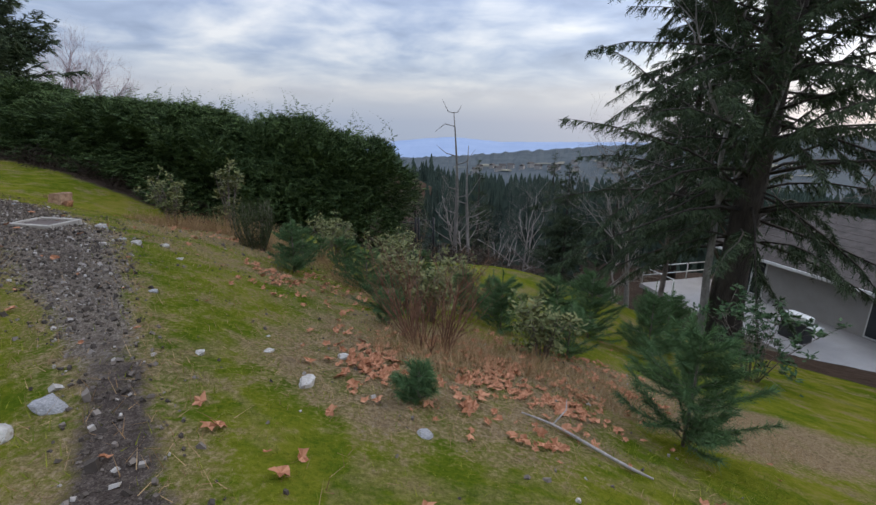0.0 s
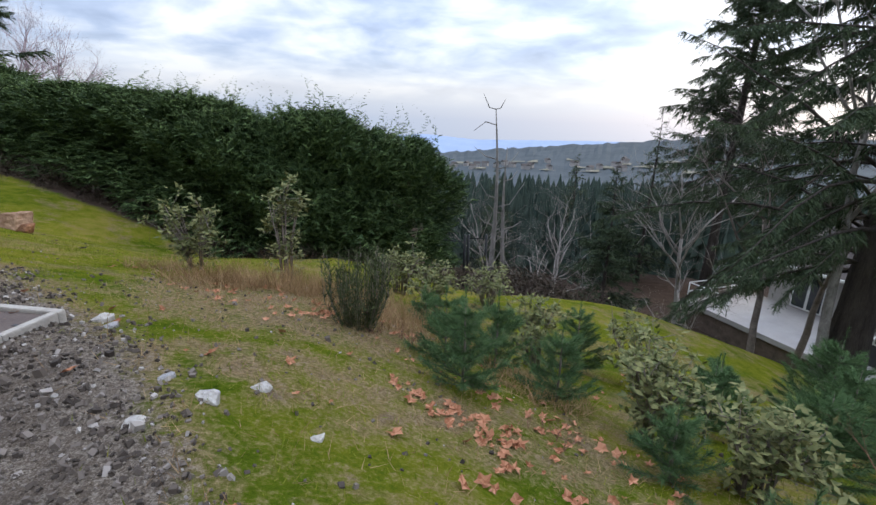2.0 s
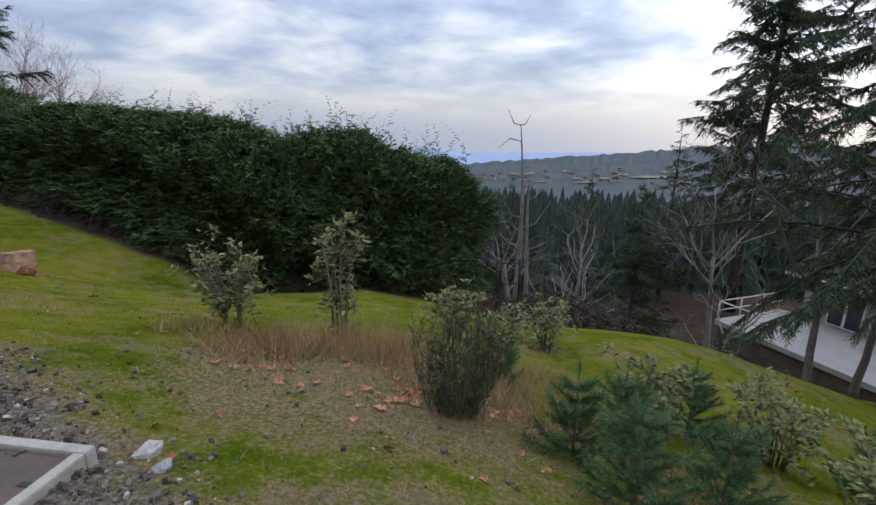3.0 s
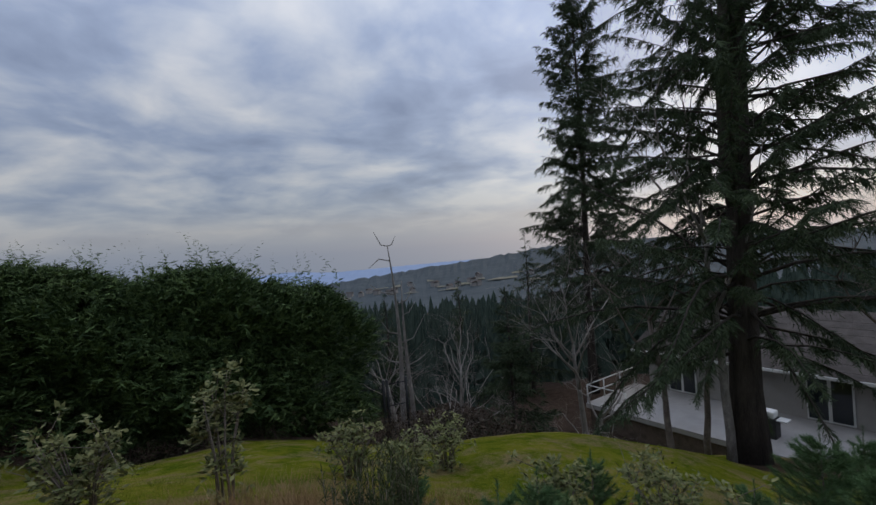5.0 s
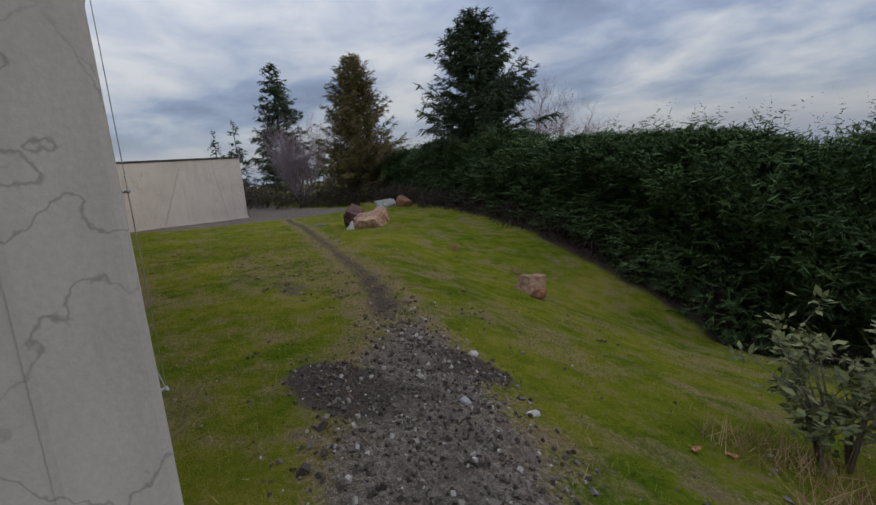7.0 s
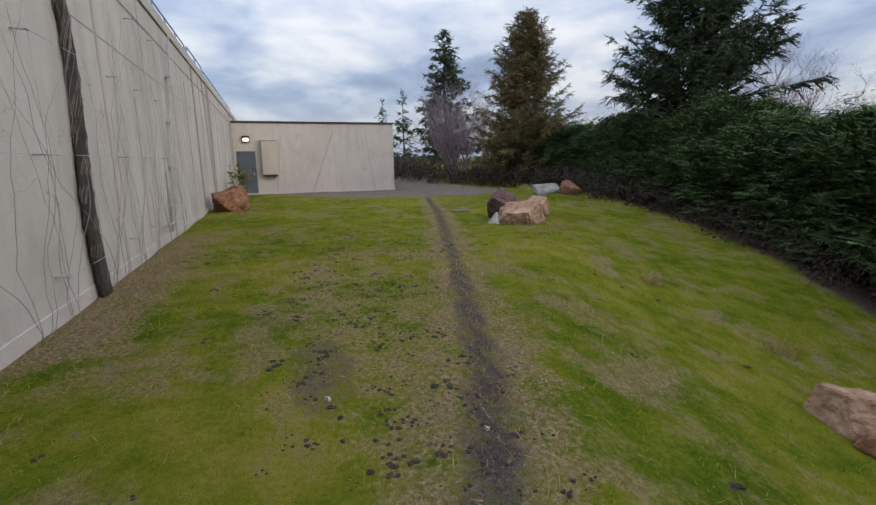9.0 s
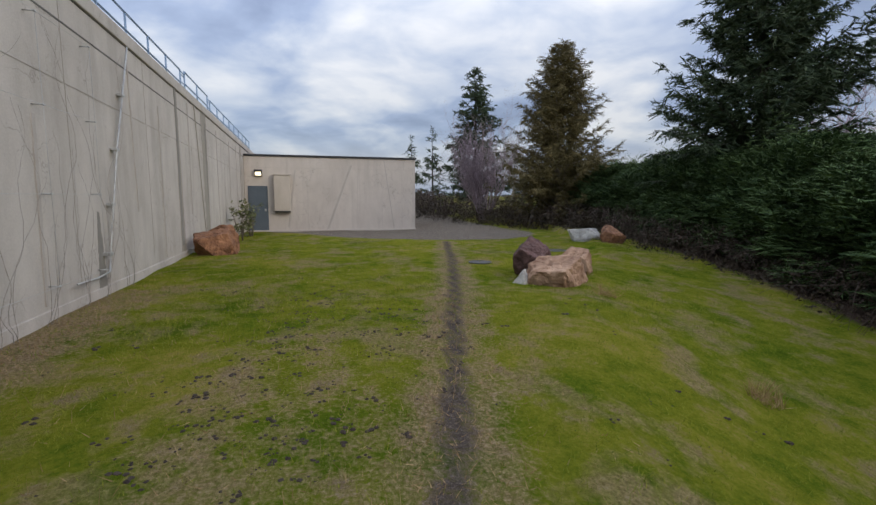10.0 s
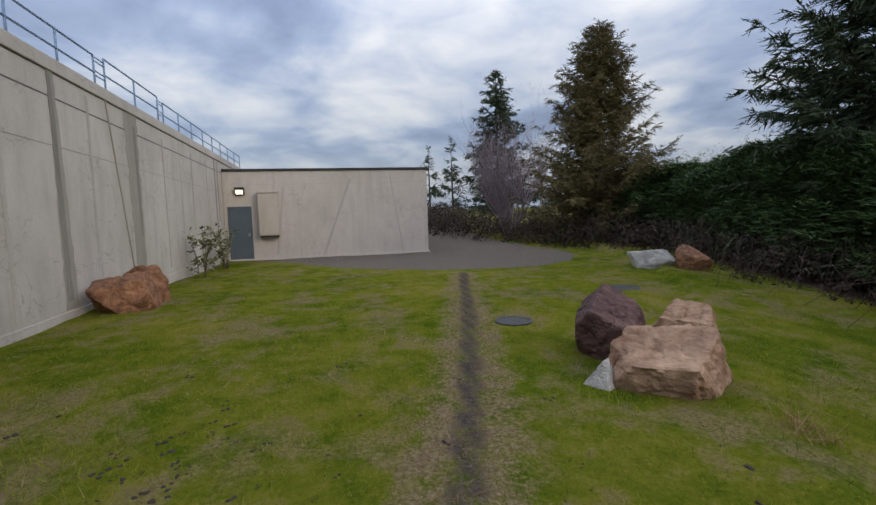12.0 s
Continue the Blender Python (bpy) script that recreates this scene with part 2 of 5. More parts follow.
def ground_material():
    m, t, b = material("mossy_ground", 0.97, 0.0, 0.0)
    at = t.nodes.new("ShaderNodeAttribute")
    at.attribute_name = "cover"
    sep = t.nodes.new("ShaderNodeSeparateColor")
    t.links.new(at.outputs["Color"], sep.inputs[0])
    gravel, litter, wood = sep.outputs
    soil = at.outputs["Alpha"]
    big, mid, fine, grit = noise_at(t, 0.55, 5, 0.6), noise_at(t, 2.6, 7, 0.7), noise_at(t, 30, 4, 0.7), noise_at(t, 110, 3, 0.6)
    broad = noise_at(t, 0.9, 4, 0.6, "Object", (1, 1.2, 1), 0.6)
    k = maths(t, "ADD", maths(t, "ADD", maths(t, "MULTIPLY", big, 0.35), maths(t, "MULTIPLY", mid, 0.4)), maths(t, "MULTIPLY", fine, 0.25))
    moss = ramp(t, k, [(0.34, (0.03, 0.056, 0.006)), (0.43, (0.075, 0.106, 0.009)), (0.52, (0.145, 0.15, 0.016)), (0.60, (0.215, 0.182, 0.038)), (0.69, (0.235, 0.16, 0.072))])
    straw = ramp(t, maths(t, "ADD", maths(t, "MULTIPLY", fine, 0.6), maths(t, "MULTIPLY", grit, 0.4)), [(0.34, (0.075, 0.05, 0.028)), (0.5, (0.20, 0.145, 0.082)), (0.66, (0.36, 0.28, 0.17))])
    stone = ramp(t, maths(t, "ADD", maths(t, "MULTIPLY", fine, 0.5), maths(t, "MULTIPLY", grit, 0.5)), [(0.36, (0.055, 0.044, 0.035)), (0.5, (0.15, 0.122, 0.095)), (0.64, (0.33, 0.29, 0.24))])
    dark = ramp(t, maths(t, "ADD", maths(t, "MULTIPLY", fine, 0.5), maths(t, "MULTIPLY", grit, 0.5)), [(0.36, (0.035, 0.027, 0.023)), (0.52, (0.085, 0.068, 0.057)), (0.68, (0.19, 0.16, 0.135))])
    earth = ramp(t, maths(t, "ADD", maths(t, "MULTIPLY", mid, 0.5), maths(t, "MULTIPLY", fine, 0.5)), [(0.35, (0.026, 0.019, 0.015)), (0.65, (0.10, 0.072, 0.055))])

    def edge_of(weight, lo=0.36, hi=0.64, rough=1.5):
        s = maths(t, "ADD", weight, maths(t, "MULTIPLY", maths(t, "SUBTRACT", maths(t, "ADD", maths(t, "MULTIPLY", mid, 0.6), maths(t, "MULTIPLY", fine, 0.4)), 0.5), rough))
        return ramp(t, s, [(lo, (0, 0, 0)), (hi, (1, 1, 1))])
    # worn patches of straw and bare earth in the sward
    worn = ramp(t, maths(t, "ADD", maths(t, "MULTIPLY", broad, 0.55), maths(t, "MULTIPLY", mid, 0.45)), [(0.49, (0, 0, 0)), (0.60, (1, 1, 1))])
    bare = ramp(t, maths(t, "ADD", maths(t, "MULTIPLY", mid, 0.6), maths(t, "MULTIPLY", fine, 0.4)), [(0.57, (0, 0, 0)), (0.66, (1, 1, 1))])
    col = mixed(t, maths(t, "MULTIPLY", worn, 0.7), moss, straw)
    col = mixed(t, edge_of(litter), col, straw)
    col = mixed(t, maths(t, "MULTIPLY", bare, 0.55), col, dark)
    col = mixed(t, edge_of(gravel), col, stone)
    col = mixed(t, edge_of(soil, 0.4, 0.62, 1.1), col, dark)
    col = mixed(t, edge_of(wood), col, earth)
    t.links.new(col, b.inputs["Base Color"])
    relief(t, b, maths(t, "ADD", fine, maths(t, "MULTIPLY", grit, 0.6)), 0.9, 0.035)
    return m


GROUND = ground_material()


# ---- mesh helpers ----
def link_mesh(name, verts, faces, mat, parent=None, smooth=False):
    me = bpy.data.meshes.new(name)
    me.from_pydata([tuple(v) for v in verts], [], [tuple(f) for f in faces])
    me.materials.append(mat)
    if smooth:
        me.polygons.foreach_set("use_smooth", [True] * len(me.polygons))
    me.update()
    ob = new(name, me)
    if parent:
        ob.parent = parent
    return ob


def tris_mesh(name, tri, mat, parent=None):
    """One mesh of loose triangles, from an array of n x 3 x 3."""
    tri = np.asarray(tri, dtype=np.float32).reshape(-1, 3, 3)
    n = len(tri)
    me = bpy.data.meshes.new(name)
    me.vertices.add(n * 3)
    me.vertices.foreach_set("co", tri.ravel())
    me.loops.add(n * 3)
    me.loops.foreach_set("vertex_index", np.arange(n * 3, dtype=np.int32))
    me.polygons.add(n)
    me.polygons.foreach_set("loop_start", np.arange(0, n * 3, 3, dtype=np.int32))
    me.update(calc_edges=True)
    me.materials.append(mat)
    ob = new(name, me)
    if parent:
        ob.parent = parent
    return ob


def part(name, bm, mat, parent=None, label=""):
    me = bpy.data.meshes.new(name)
    bm.to_mesh(me)
    bm.free()
    me.materials.append(mat)
    ob = new(name, me)
    if parent:
        ob.parent = parent
    if label:
        ob["label"] = label
    return ob


def box(bm, x0, x1, y0, y1, z0, z1, bevel=0.0):
    r = bmesh.ops.create_cube(bm, size=1)
    bmesh.ops.transform(bm, matrix=Matrix.Translation(((x0 + x1) / 2, (y0 + y1) / 2, (z0 + z1) / 2)) @ Matrix.Diagonal((x1 - x0, y1 - y0, z1 - z0, 1)), verts=r["verts"])
    if bevel:
        edges = list({e for v in r["verts"] for e in v.link_edges})
        bmesh.ops.bevel(bm, geom=edges, offset=bevel, segments=2, affect="EDGES", profile=0.6)
    return bm


def boxed(name, dims, mat, parent=None, bevel=0.0, label=""):
    return part(name, box(bmesh.new(), *dims, bevel), mat, parent, label)


def tube_data(points, radii, sides=6):
    """Verts and faces of a tapered tube along points."""
    pts = [Vector(p) for p in points]
    verts, faces = [], []
    for i, p in enumerate(pts):
        d = (pts[min(i + 1, len(pts) - 1)] - pts[max(i - 1, 0)]).normalized()
        a = d.cross(Vector((0.31, 0.17, 0.93)) if abs(d.z) < 0.93 else Vector((1, 0, 0))).normalized()
        b = d.cross(a)
        for k in range(sides):
            w = 2 * math.pi * k / sides
            verts.append(p + (a * math.cos(w) + b * math.sin(w)) * radii[i])
    for i in range(len(pts) - 1):
        for k in range(sides):
            j = (k + 1) % sides
            faces.append((i * sides + k, i * sides + j, (i + 1) * sides + j, (i + 1) * sides + k))
    faces.append(tuple(range(sides))[::-1])
    faces.append(tuple((len(pts) - 1) * sides + k for k in range(sides)))
    return verts, faces


class Tubes:
    """Many tubes gathered into one mesh."""
    def __init__(self):
        self.v, self.f = [], []

    def add(self, points, radii, sides=5):
        v, f = tube_data(points, radii, sides)
        n = len(self.v)
        self.v += v
        self.f += [tuple(i + n for i in q) for q in f]

    def mesh(self, name, mat, parent=None, smooth=True):
        return link_mesh(name, self.v, self.f, mat, parent, smooth)


def thing(name, place, label, category, group="", kind="", rz=0.0):
    e = new(name)
    e.matrix_basis = pose(*place, 0, 0, rz)
    return tagged(e, label, category, group, kind)


def lerp(xs, ys, v):
    if v <= xs[0]:
        return ys[0]
    for i in range(1, len(xs)):
        if v <= xs[i]:
            return ys[i - 1] + (ys[i] - ys[i - 1]) * (v - xs[i - 1]) / (xs[i] - xs[i - 1])
    return ys[-1]


# ---- the lie of the land ----
EDGE_X, EDGE_Y = [-60, -34, -26, -22, -18.5, -11.7, -6.5, -4.3, -1.7, 0, 4, 12, 30], [24, 21, 18.5, 16.3, 13.6, 9.5, 6.7, 5.2, 2.0, 0.6, -3.4, -9, -20]
BANK_X, BANK_Y = [-60, -34, -6, -2.5, 1.5, 3.5, 6, 9, 30], [20, 20, 21, 21, 18.5, 18, 20, 24, 30]
FLOOR_X, FLOOR_Z = [-60, -22, -18, -15.7, -13.9, -12.6, -11.0, -9.8, -8, 0, 40], [0.0, -0.1, -0.25, -0.5, -0.85, -1.25, -1.75, -2.3, -7, -8.8, -8.8]
FALL_X, FALL = [-20, -14, -9, -6], [0.33, 0.43, 0.43, 0.33]


def ground(x, y):
    d = (y - lerp(EDGE_X, EDGE_Y, x)) * 0.8
    z = -0.17 * soft(-25.0, -32.0, x)
    if d > 0:
        b = lerp(BANK_X, BANK_Y, x) * 0.8
        a = min(d, b)
        z -= lerp(FALL_X, FALL, x) * a * a / (a + 0.25)
        if d > b:
            z -= lerp([-60, -20, -3, 2, 30], [0.25, 0.25, 0.35, 0.6, 0.6], x) * (d - b)
        low = lerp(FLOOR_X, FLOOR_Z, x)
        if z < low + 0.4:
            z = low + 0.4 * math.exp((z - low - 0.4) / 0.4)
        if d > 34:
            z -= (d - 34) * 0.22
    if x < -40:
        z += 0.045 * (-40 - x) if x > -75 else 1.6
    k = math.hypot((x - 2.2) / 6.0, (y - 14.0) / 4.6)
    if k < 1:
        z += 0.9 * (1 - k * k) ** 2 * (1 + 0.35 * noise.noise(Vector((x * 0.4, y * 0.4, 2.0))))
    return max(z, -30 - 0.1 * math.hypot(x, y))


def ground_z(x, y):
    z = ground(x, y)
    if abs(x) < 60 and abs(y) < 60:
        z += 0.05 * noise.noise(Vector((x * 0.45, y * 0.45, 0.3))) + 0.022 * noise.noise(Vector((x * 1.9, y * 1.9, 4.3)))
    return z

# ---- ground ----
TRACK = [(0.9, -1.2), (-1.39, 1.48), (-2.15, 2.44), (-3.17, 3.5), (-5.4, 5.6), (-7.4, 7.0), (-8.8, 7.8), (-9.6, 8.2), (-11.75, 9.1), (-14.5, 10.0), (-16.4, 10.55), (-18.6, 11.25), (-22.0, 12.2), (-26.3, 13.3)]
TRACK_WIDE = [0.26, 0.2, 0.2, 0.28, 0.62, 0.55, 0.42, 0.3, 0.22, 0.19, 0.18, 0.17, 0.16, 0.14]
YARD_Y, YARD_X = [6.2, 8.8, 10.8, 12.9, 15.9, 17.4, 19.0], [-34.6, -32.2, -29.2, -27.2, -27.0, -28.2, -31.0]


def from_track(x, y):
    """Distance from the track's middle line, and the track's half width there."""
    best = (1e9, 0.2)
    for (x0, y0), (x1, y1), w0, w1 in zip(TRACK, TRACK[1:], TRACK_WIDE, TRACK_WIDE[1:]):
        dx, dy = x1 - x0, y1 - y0
        u = min(1, max(0, ((x - x0) * dx + (y - y0) * dy) / (dx * dx + dy * dy)))
        d = math.hypot(x - x0 - u * dx, y - y0 - u * dy)
        if d < best[0]:
            best = (d, w0 + (w1 - w0) * u)
    return best


def soft(a, b, v):
    u = min(1.0, max(0.0, (v - a) / (b - a)))
    return u * u * (3 - 2 * u)


def blot(x, y, cx, cy, rx, ry):
    return 1 - soft(0.5, 1.15, math.hypot((x - cx) / rx, (y - cy) / ry))


def cover(x, y):
    """Weights of gravel, dry litter, bare woodland earth and dark soil."""
    d, w = from_track(x, y) if x > -28 and y < 16 else (99.0, 0.2)
    strip = 1 - soft(0.1 * w, max(w * 1.8, 0.34), d)
    stony = soft(-10.4, -8.6, x)
    gravel = strip * stony * (0.25 + 0.75 * soft(-0.8, -3.6, x))
    soil = strip * max(0.45, 0.64 * (1 - stony), 0.85 * soft(-3.4, -1.5, x))
    soil = max(soil, 0.95 * blot(x, y, -8.75, 7.1, 0.8, 0.36), 0.9 * blot(x, y, -8.35, 8.1, 0.5, 0.26), 0.5 * blot(x, y, -12.2, 8.1, 0.9, 0.4))
    litter = 0.55 * (1 - soft(w, w + 0.7, d))
    yard = (1 - soft(-0.7, 0.5, x - lerp(YARD_Y, YARD_X, y))) * (1 - soft(18.0, 19.5, y))
    gravel = max(gravel, yard)
    litter = max(litter, 0.62 * blot(x, y, -0.3, 4.2, 2.3, 2.6), 0.58 * blot(x, y, -4.6, 8.2, 2.6, 2.0), 0.4 * blot(x, y, -3.0, 5.5, 4.5, 4.0), 0.62 * (1 - soft(6.3, 7.4, y)) * (1 - soft(-13.5, -11.5, x)) * soft(-22, -18, x))
    litter = max(litter, 0.42 * blot(x, y, -13.4, 8.7, 4.8, 1.2), 0.5 * blot(x, y, -3.0, 6.2, 2.5, 1.0), 0.7 * blot(x, y, 2.5, 5.0, 3.5, 1.6))
    wood = 0.0
    hy = hedge_y(x)
    if -40 < x < -3:
        wood = soft(hy - 2.3, hy - 1.0, y)
    if x >= -3:
        wood = soft(16.0, 18.5, y + max(0, x - 4) * 0.9)
        lawn = blot(x, y, 9.5, 19.5, 6, 4.5)
        wood = max(0, wood - lawn)
    if x <= -40 or y < -3:
        litter = max(litter, 0.4)
    return gravel, litter, wood, soil


def hedge_y(x):
    return lerp([-30, -22, -14, -9, -2.5], [23.5, 20.6, 18.0, 17.3, 18.4], x)


def stretched(lo, hi, step, reach):
    v = list(np.arange(lo, hi + step / 2, step))
    s, a, b = step, lo, hi
    while b < reach:
        s *= 1.22
        b += s
        v.append(b)
    s = step
    while a > -reach:
        s *= 1.22
        a -= s
        v.insert(0, a)
    return v


def build_ground():
    xs, ys = stretched(-36, 12, 0.16, 4300), stretched(-2, 24, 0.16, 4300)
    verts = [(x, y, ground_z(x, y)) for y in ys for x in xs]
    n = len(xs)
    faces = [(j * n + i, j * n + i + 1, (j + 1) * n + i + 1, (j + 1) * n + i) for j in range(len(ys) - 1) for i in range(n - 1)]
    ob = link_mesh("ground", verts, faces, GROUND, smooth=True)
    at = ob.data.color_attributes.new("cover", "FLOAT_COLOR", "POINT")
    data = []
    for x, y, z in verts:
        data += cover(x, y) if math.hypot(x + 10, y - 8) < 90 else (0.0, 0.2, 1.0, 0.0)
    at.data.foreach_set("color", data)
    tagged(ob, "mossy green slope with gravel track and dry litter", "ground", kind="structure")


build_ground()


HILL_TOPS = [(-80, -1.0), (-60, -1.0), (-38, -0.8), (-30, -0.9), (-24, -1.6), (-10, -2.9), (3, -4.0), (20, -4.6)]


def hillside(w, d):
    """Height of the wooded ridge at a bearing in degrees and a distance."""
    k = max(0.0, (d / 1500 - 0.45) / 0.55) ** 1.6
    up = lerp([a for a, _ in HILL_TOPS], [b for _, b in HILL_TOPS], w)
    return -110 * (1 - k) + 1500 * math.tan(radians(up)) * k


def build_hills():
    """Wooded ridges across the valley and blue hills beyond, aerial haze painted in."""
    def ridge(name, yaw0, yaw1, far, tops, base, mat, rough, label):
        rnd = random.Random(5)
        verts, faces = [], []
        n = 220
        for i in range(n + 1):
            w = yaw0 + (yaw1 - yaw0) * i / n
            up = lerp([a for a, _ in tops], [b for _, b in tops], w)
            for k in range(9):
                s = k / 8
                d = far * (0.45 + 0.55 * s)
                z = base * (1 - s ** 1.6) + (far * math.tan(radians(up)) + rough * (rnd.random() - 0.5)) * s ** 1.6
                verts.append((-math.sin(radians(w)) * d, math.cos(radians(w)) * d, z))
        for i in range(n):
            for k in range(8):
                faces.append((i * 9 + k, (i + 1) * 9 + k, (i + 1) * 9 + k + 1, i * 9 + k + 1))
        return tagged(link_mesh(name, verts, faces, mat), label, "hill", kind="structure")
    ridge("backdrop_hill", 20, -80, 1500, HILL_TOPS, -110, HAZED_HILL, 7.0, "dark wooded hill across the valley with painted haze tint")
    ridge("backdrop_hill_hazed", 40, -90, 3600, [(-90, -1.9), (-20, -1.9), (-4, -2.2), (2, -1.7), (6, -2.0), (12, -2.6), (40, -2.6)], -190, HAZED_BLUE_HILL, 3.0, "faint hills on the far horizon, painted haze blue")


build_hills()

# ---- concrete tank wall and pump house ----
WALL_Y, CORNER_X, FACE_X, TOP_Z = 5.95, -7.5, -34.36, 4.25
TOP_FALL = 0.026


def slab(name, dims, mat, label, category="wall"):
    return tagged(boxed(name, dims, mat, None, 0.02), label, category, kind="structure")


def top_at(x):
    """Height of the tank's roof edge, which falls gently towards the pump house."""
    return TOP_Z + TOP_FALL * (x + 20.0)


def sloped(ob, above=1.0):
    for v in ob.data.vertices:
        if v.co.z > above:
            v.co.z += TOP_FALL * (v.co.x + 20.0)
    return ob


def build_tank():
    wall = sloped(slab("wall_tank", (-41.0, CORNER_X, -14.0, WALL_Y, -0.6, TOP_Z - 0.24), CONCRETE, "tall aged grey concrete tank wall with drips and cracks"))
    sloped(boxed("coping", (-41.0, CORNER_X + 0.03, -14.0, WALL_Y + 0.03, TOP_Z - 0.225, TOP_Z), CONCRETE, wall, 0.02))
    for z, h in ((TOP_Z - 0.2325, 0.009), (3.62, 0.012), (2.86, 0.005)):
        sloped(boxed("joint", (-41.0, CORNER_X + 0.004, WALL_Y - 0.05, WALL_Y + 0.004, z - h, z + h), JOINT if h > 0.006 else STAIN_SOFT, wall))
    boxed("footing", (-41.0, CORNER_X + 0.02, WALL_Y - 0.3, WALL_Y + 0.012, -0.6, 0.14), CONCRETE, wall, 0.01)
    # chamfered arris at the corner
    boxed("corner_strip", (CORNER_X - 0.05, CORNER_X + 0.012, WALL_Y - 0.32, WALL_Y + 0.006, -0.5, TOP_Z - 0.1), CONCRETE, wall, 0.03)
    rnd = random.Random(3)

    def streak(x, top, low, w0, w1, mat, lean=0.0, proud=0.006):
        n, verts, faces = 24, [], []
        for i in range(n + 1):
            u = i / n
            z = top + (low - top) * u
            w = (w0 + (w1 - w0) * u) * (0.85 + 0.3 * rnd.random()) / 2
            c = x + lean * u + 0.012 * (rnd.random() - 0.5)
            verts += [(c - w, WALL_Y + proud, z), (c + w, WALL_Y + proud, z), (c + w, WALL_Y - 0.02, z), (c - w, WALL_Y - 0.02, z)]
        for i in range(n):
            a, b = i * 4, i * 4 + 4
            faces += [(a, a + 1, b + 1, b), (a + 1, a + 2, b + 2, b + 1), (a + 3, a, b, b + 3)]
        link_mesh("stain", verts, faces, mat, wall)
    streak(-23.55, 3.95, 0.16, 0.16, 0.36, STAIN_SOFT)
    streak(-23.5, 3.95, 0.3, 0.10, 0.16, STAIN, 0.0, 0.0105)
    streak(-26.4, 3.85, 0.16, 0.62, 0.50, STAIN_SOFT)
    streak(-26.55, 3.6, 1.2, 0.12, 0.05, STAIN, 0.0, 0.0105)
    streak(-33.35, 3.65, -0.1, 0.12, 0.10, STAIN)
    streak(-33.7, 3.6, 1.4, 0.2, 0.1, STAIN_SOFT)
    streak(-19.05, 1.25, 0.1, 0.06, 0.26, STAIN)
    streak(-25.3, 3.9, 0.16, 0.035, 0.03, STAIN_SOFT, -0.75, 0.0195)
    for x, top, low, w in ((-10.4, 3.9, 1.0, 0.05), (-13.1, 3.8, 1.9, 0.06), (-16.2, 3.7, 0.8, 0.05), (-17.6, 2.4, 0.2, 0.07), (-20.6, 3.8, 1.2, 0.06), (-22.2, 3.3, 0.2, 0.08), (-24.6, 3.8, 1.0, 0.07), (-28.2, 3.6, 0.3, 0.07), (-30.6, 3.5, 1.2, 0.08), (-32.2, 3.5, 0.4, 0.06)):
        streak(x, top, low, w, w * 0.6, STAIN_LIGHT, 0.1 * math.sin(x), 0.015)
    for x in (-9.4, -12.4, -15.4, -18.4, -21.4, -29.5):
        boxed("joint", (x - 0.006, x + 0.006, WALL_Y - 0.05, WALL_Y + 0.0035, 0.33, TOP_Z - 0.24), STAIN_SOFT, wall)
    return wall


build_tank()


def build_railing():
    """Tubular guard rail along the tank's edge, with a gate frame."""
    rail = thing("guard_rail", (0, 0, TOP_Z), "blue-grey galvanised steel guard rail along the tank roof", "railing", kind="")
    y = WALL_Y - 0.45
    top, mid = 0.86, 0.52

    def pole(name, a, b, r=0.021):
        v, f = tube_data([a, b], [r, r], 8)
        return link_mesh(name, v, f, STEEL_BLUE, rail, True)
    spans = [(-9.0, -26.05, 0.0), (-26.5, -29.5, 0.07), (-29.9, -40.5, 0.0)]
    for a, b, more in spans:
        for z in (top + more, mid + more):
            pole("rail", (a, y, z + top_at(a) - TOP_Z), (b, y, z + top_at(b) - TOP_Z))
        n = max(2, round(abs(b - a) / 1.35))
        for i in range(n + 1):
            x = a + (b - a) * i / n
            pole("post", (x, y, top_at(x) - TOP_Z), (x, y, top_at(x) - TOP_Z + top + more))
    for x0, x1 in ((-26.05, -26.5), (-29.5, -29.9)):
        for z in (top - 0.02, top - 0.1, mid + 0.04, mid - 0.05):
            pole("hinge", (x0, y, z + top_at(x0) - TOP_Z), (x1, y, z + top_at(x1) - TOP_Z), 0.014)


build_railing()


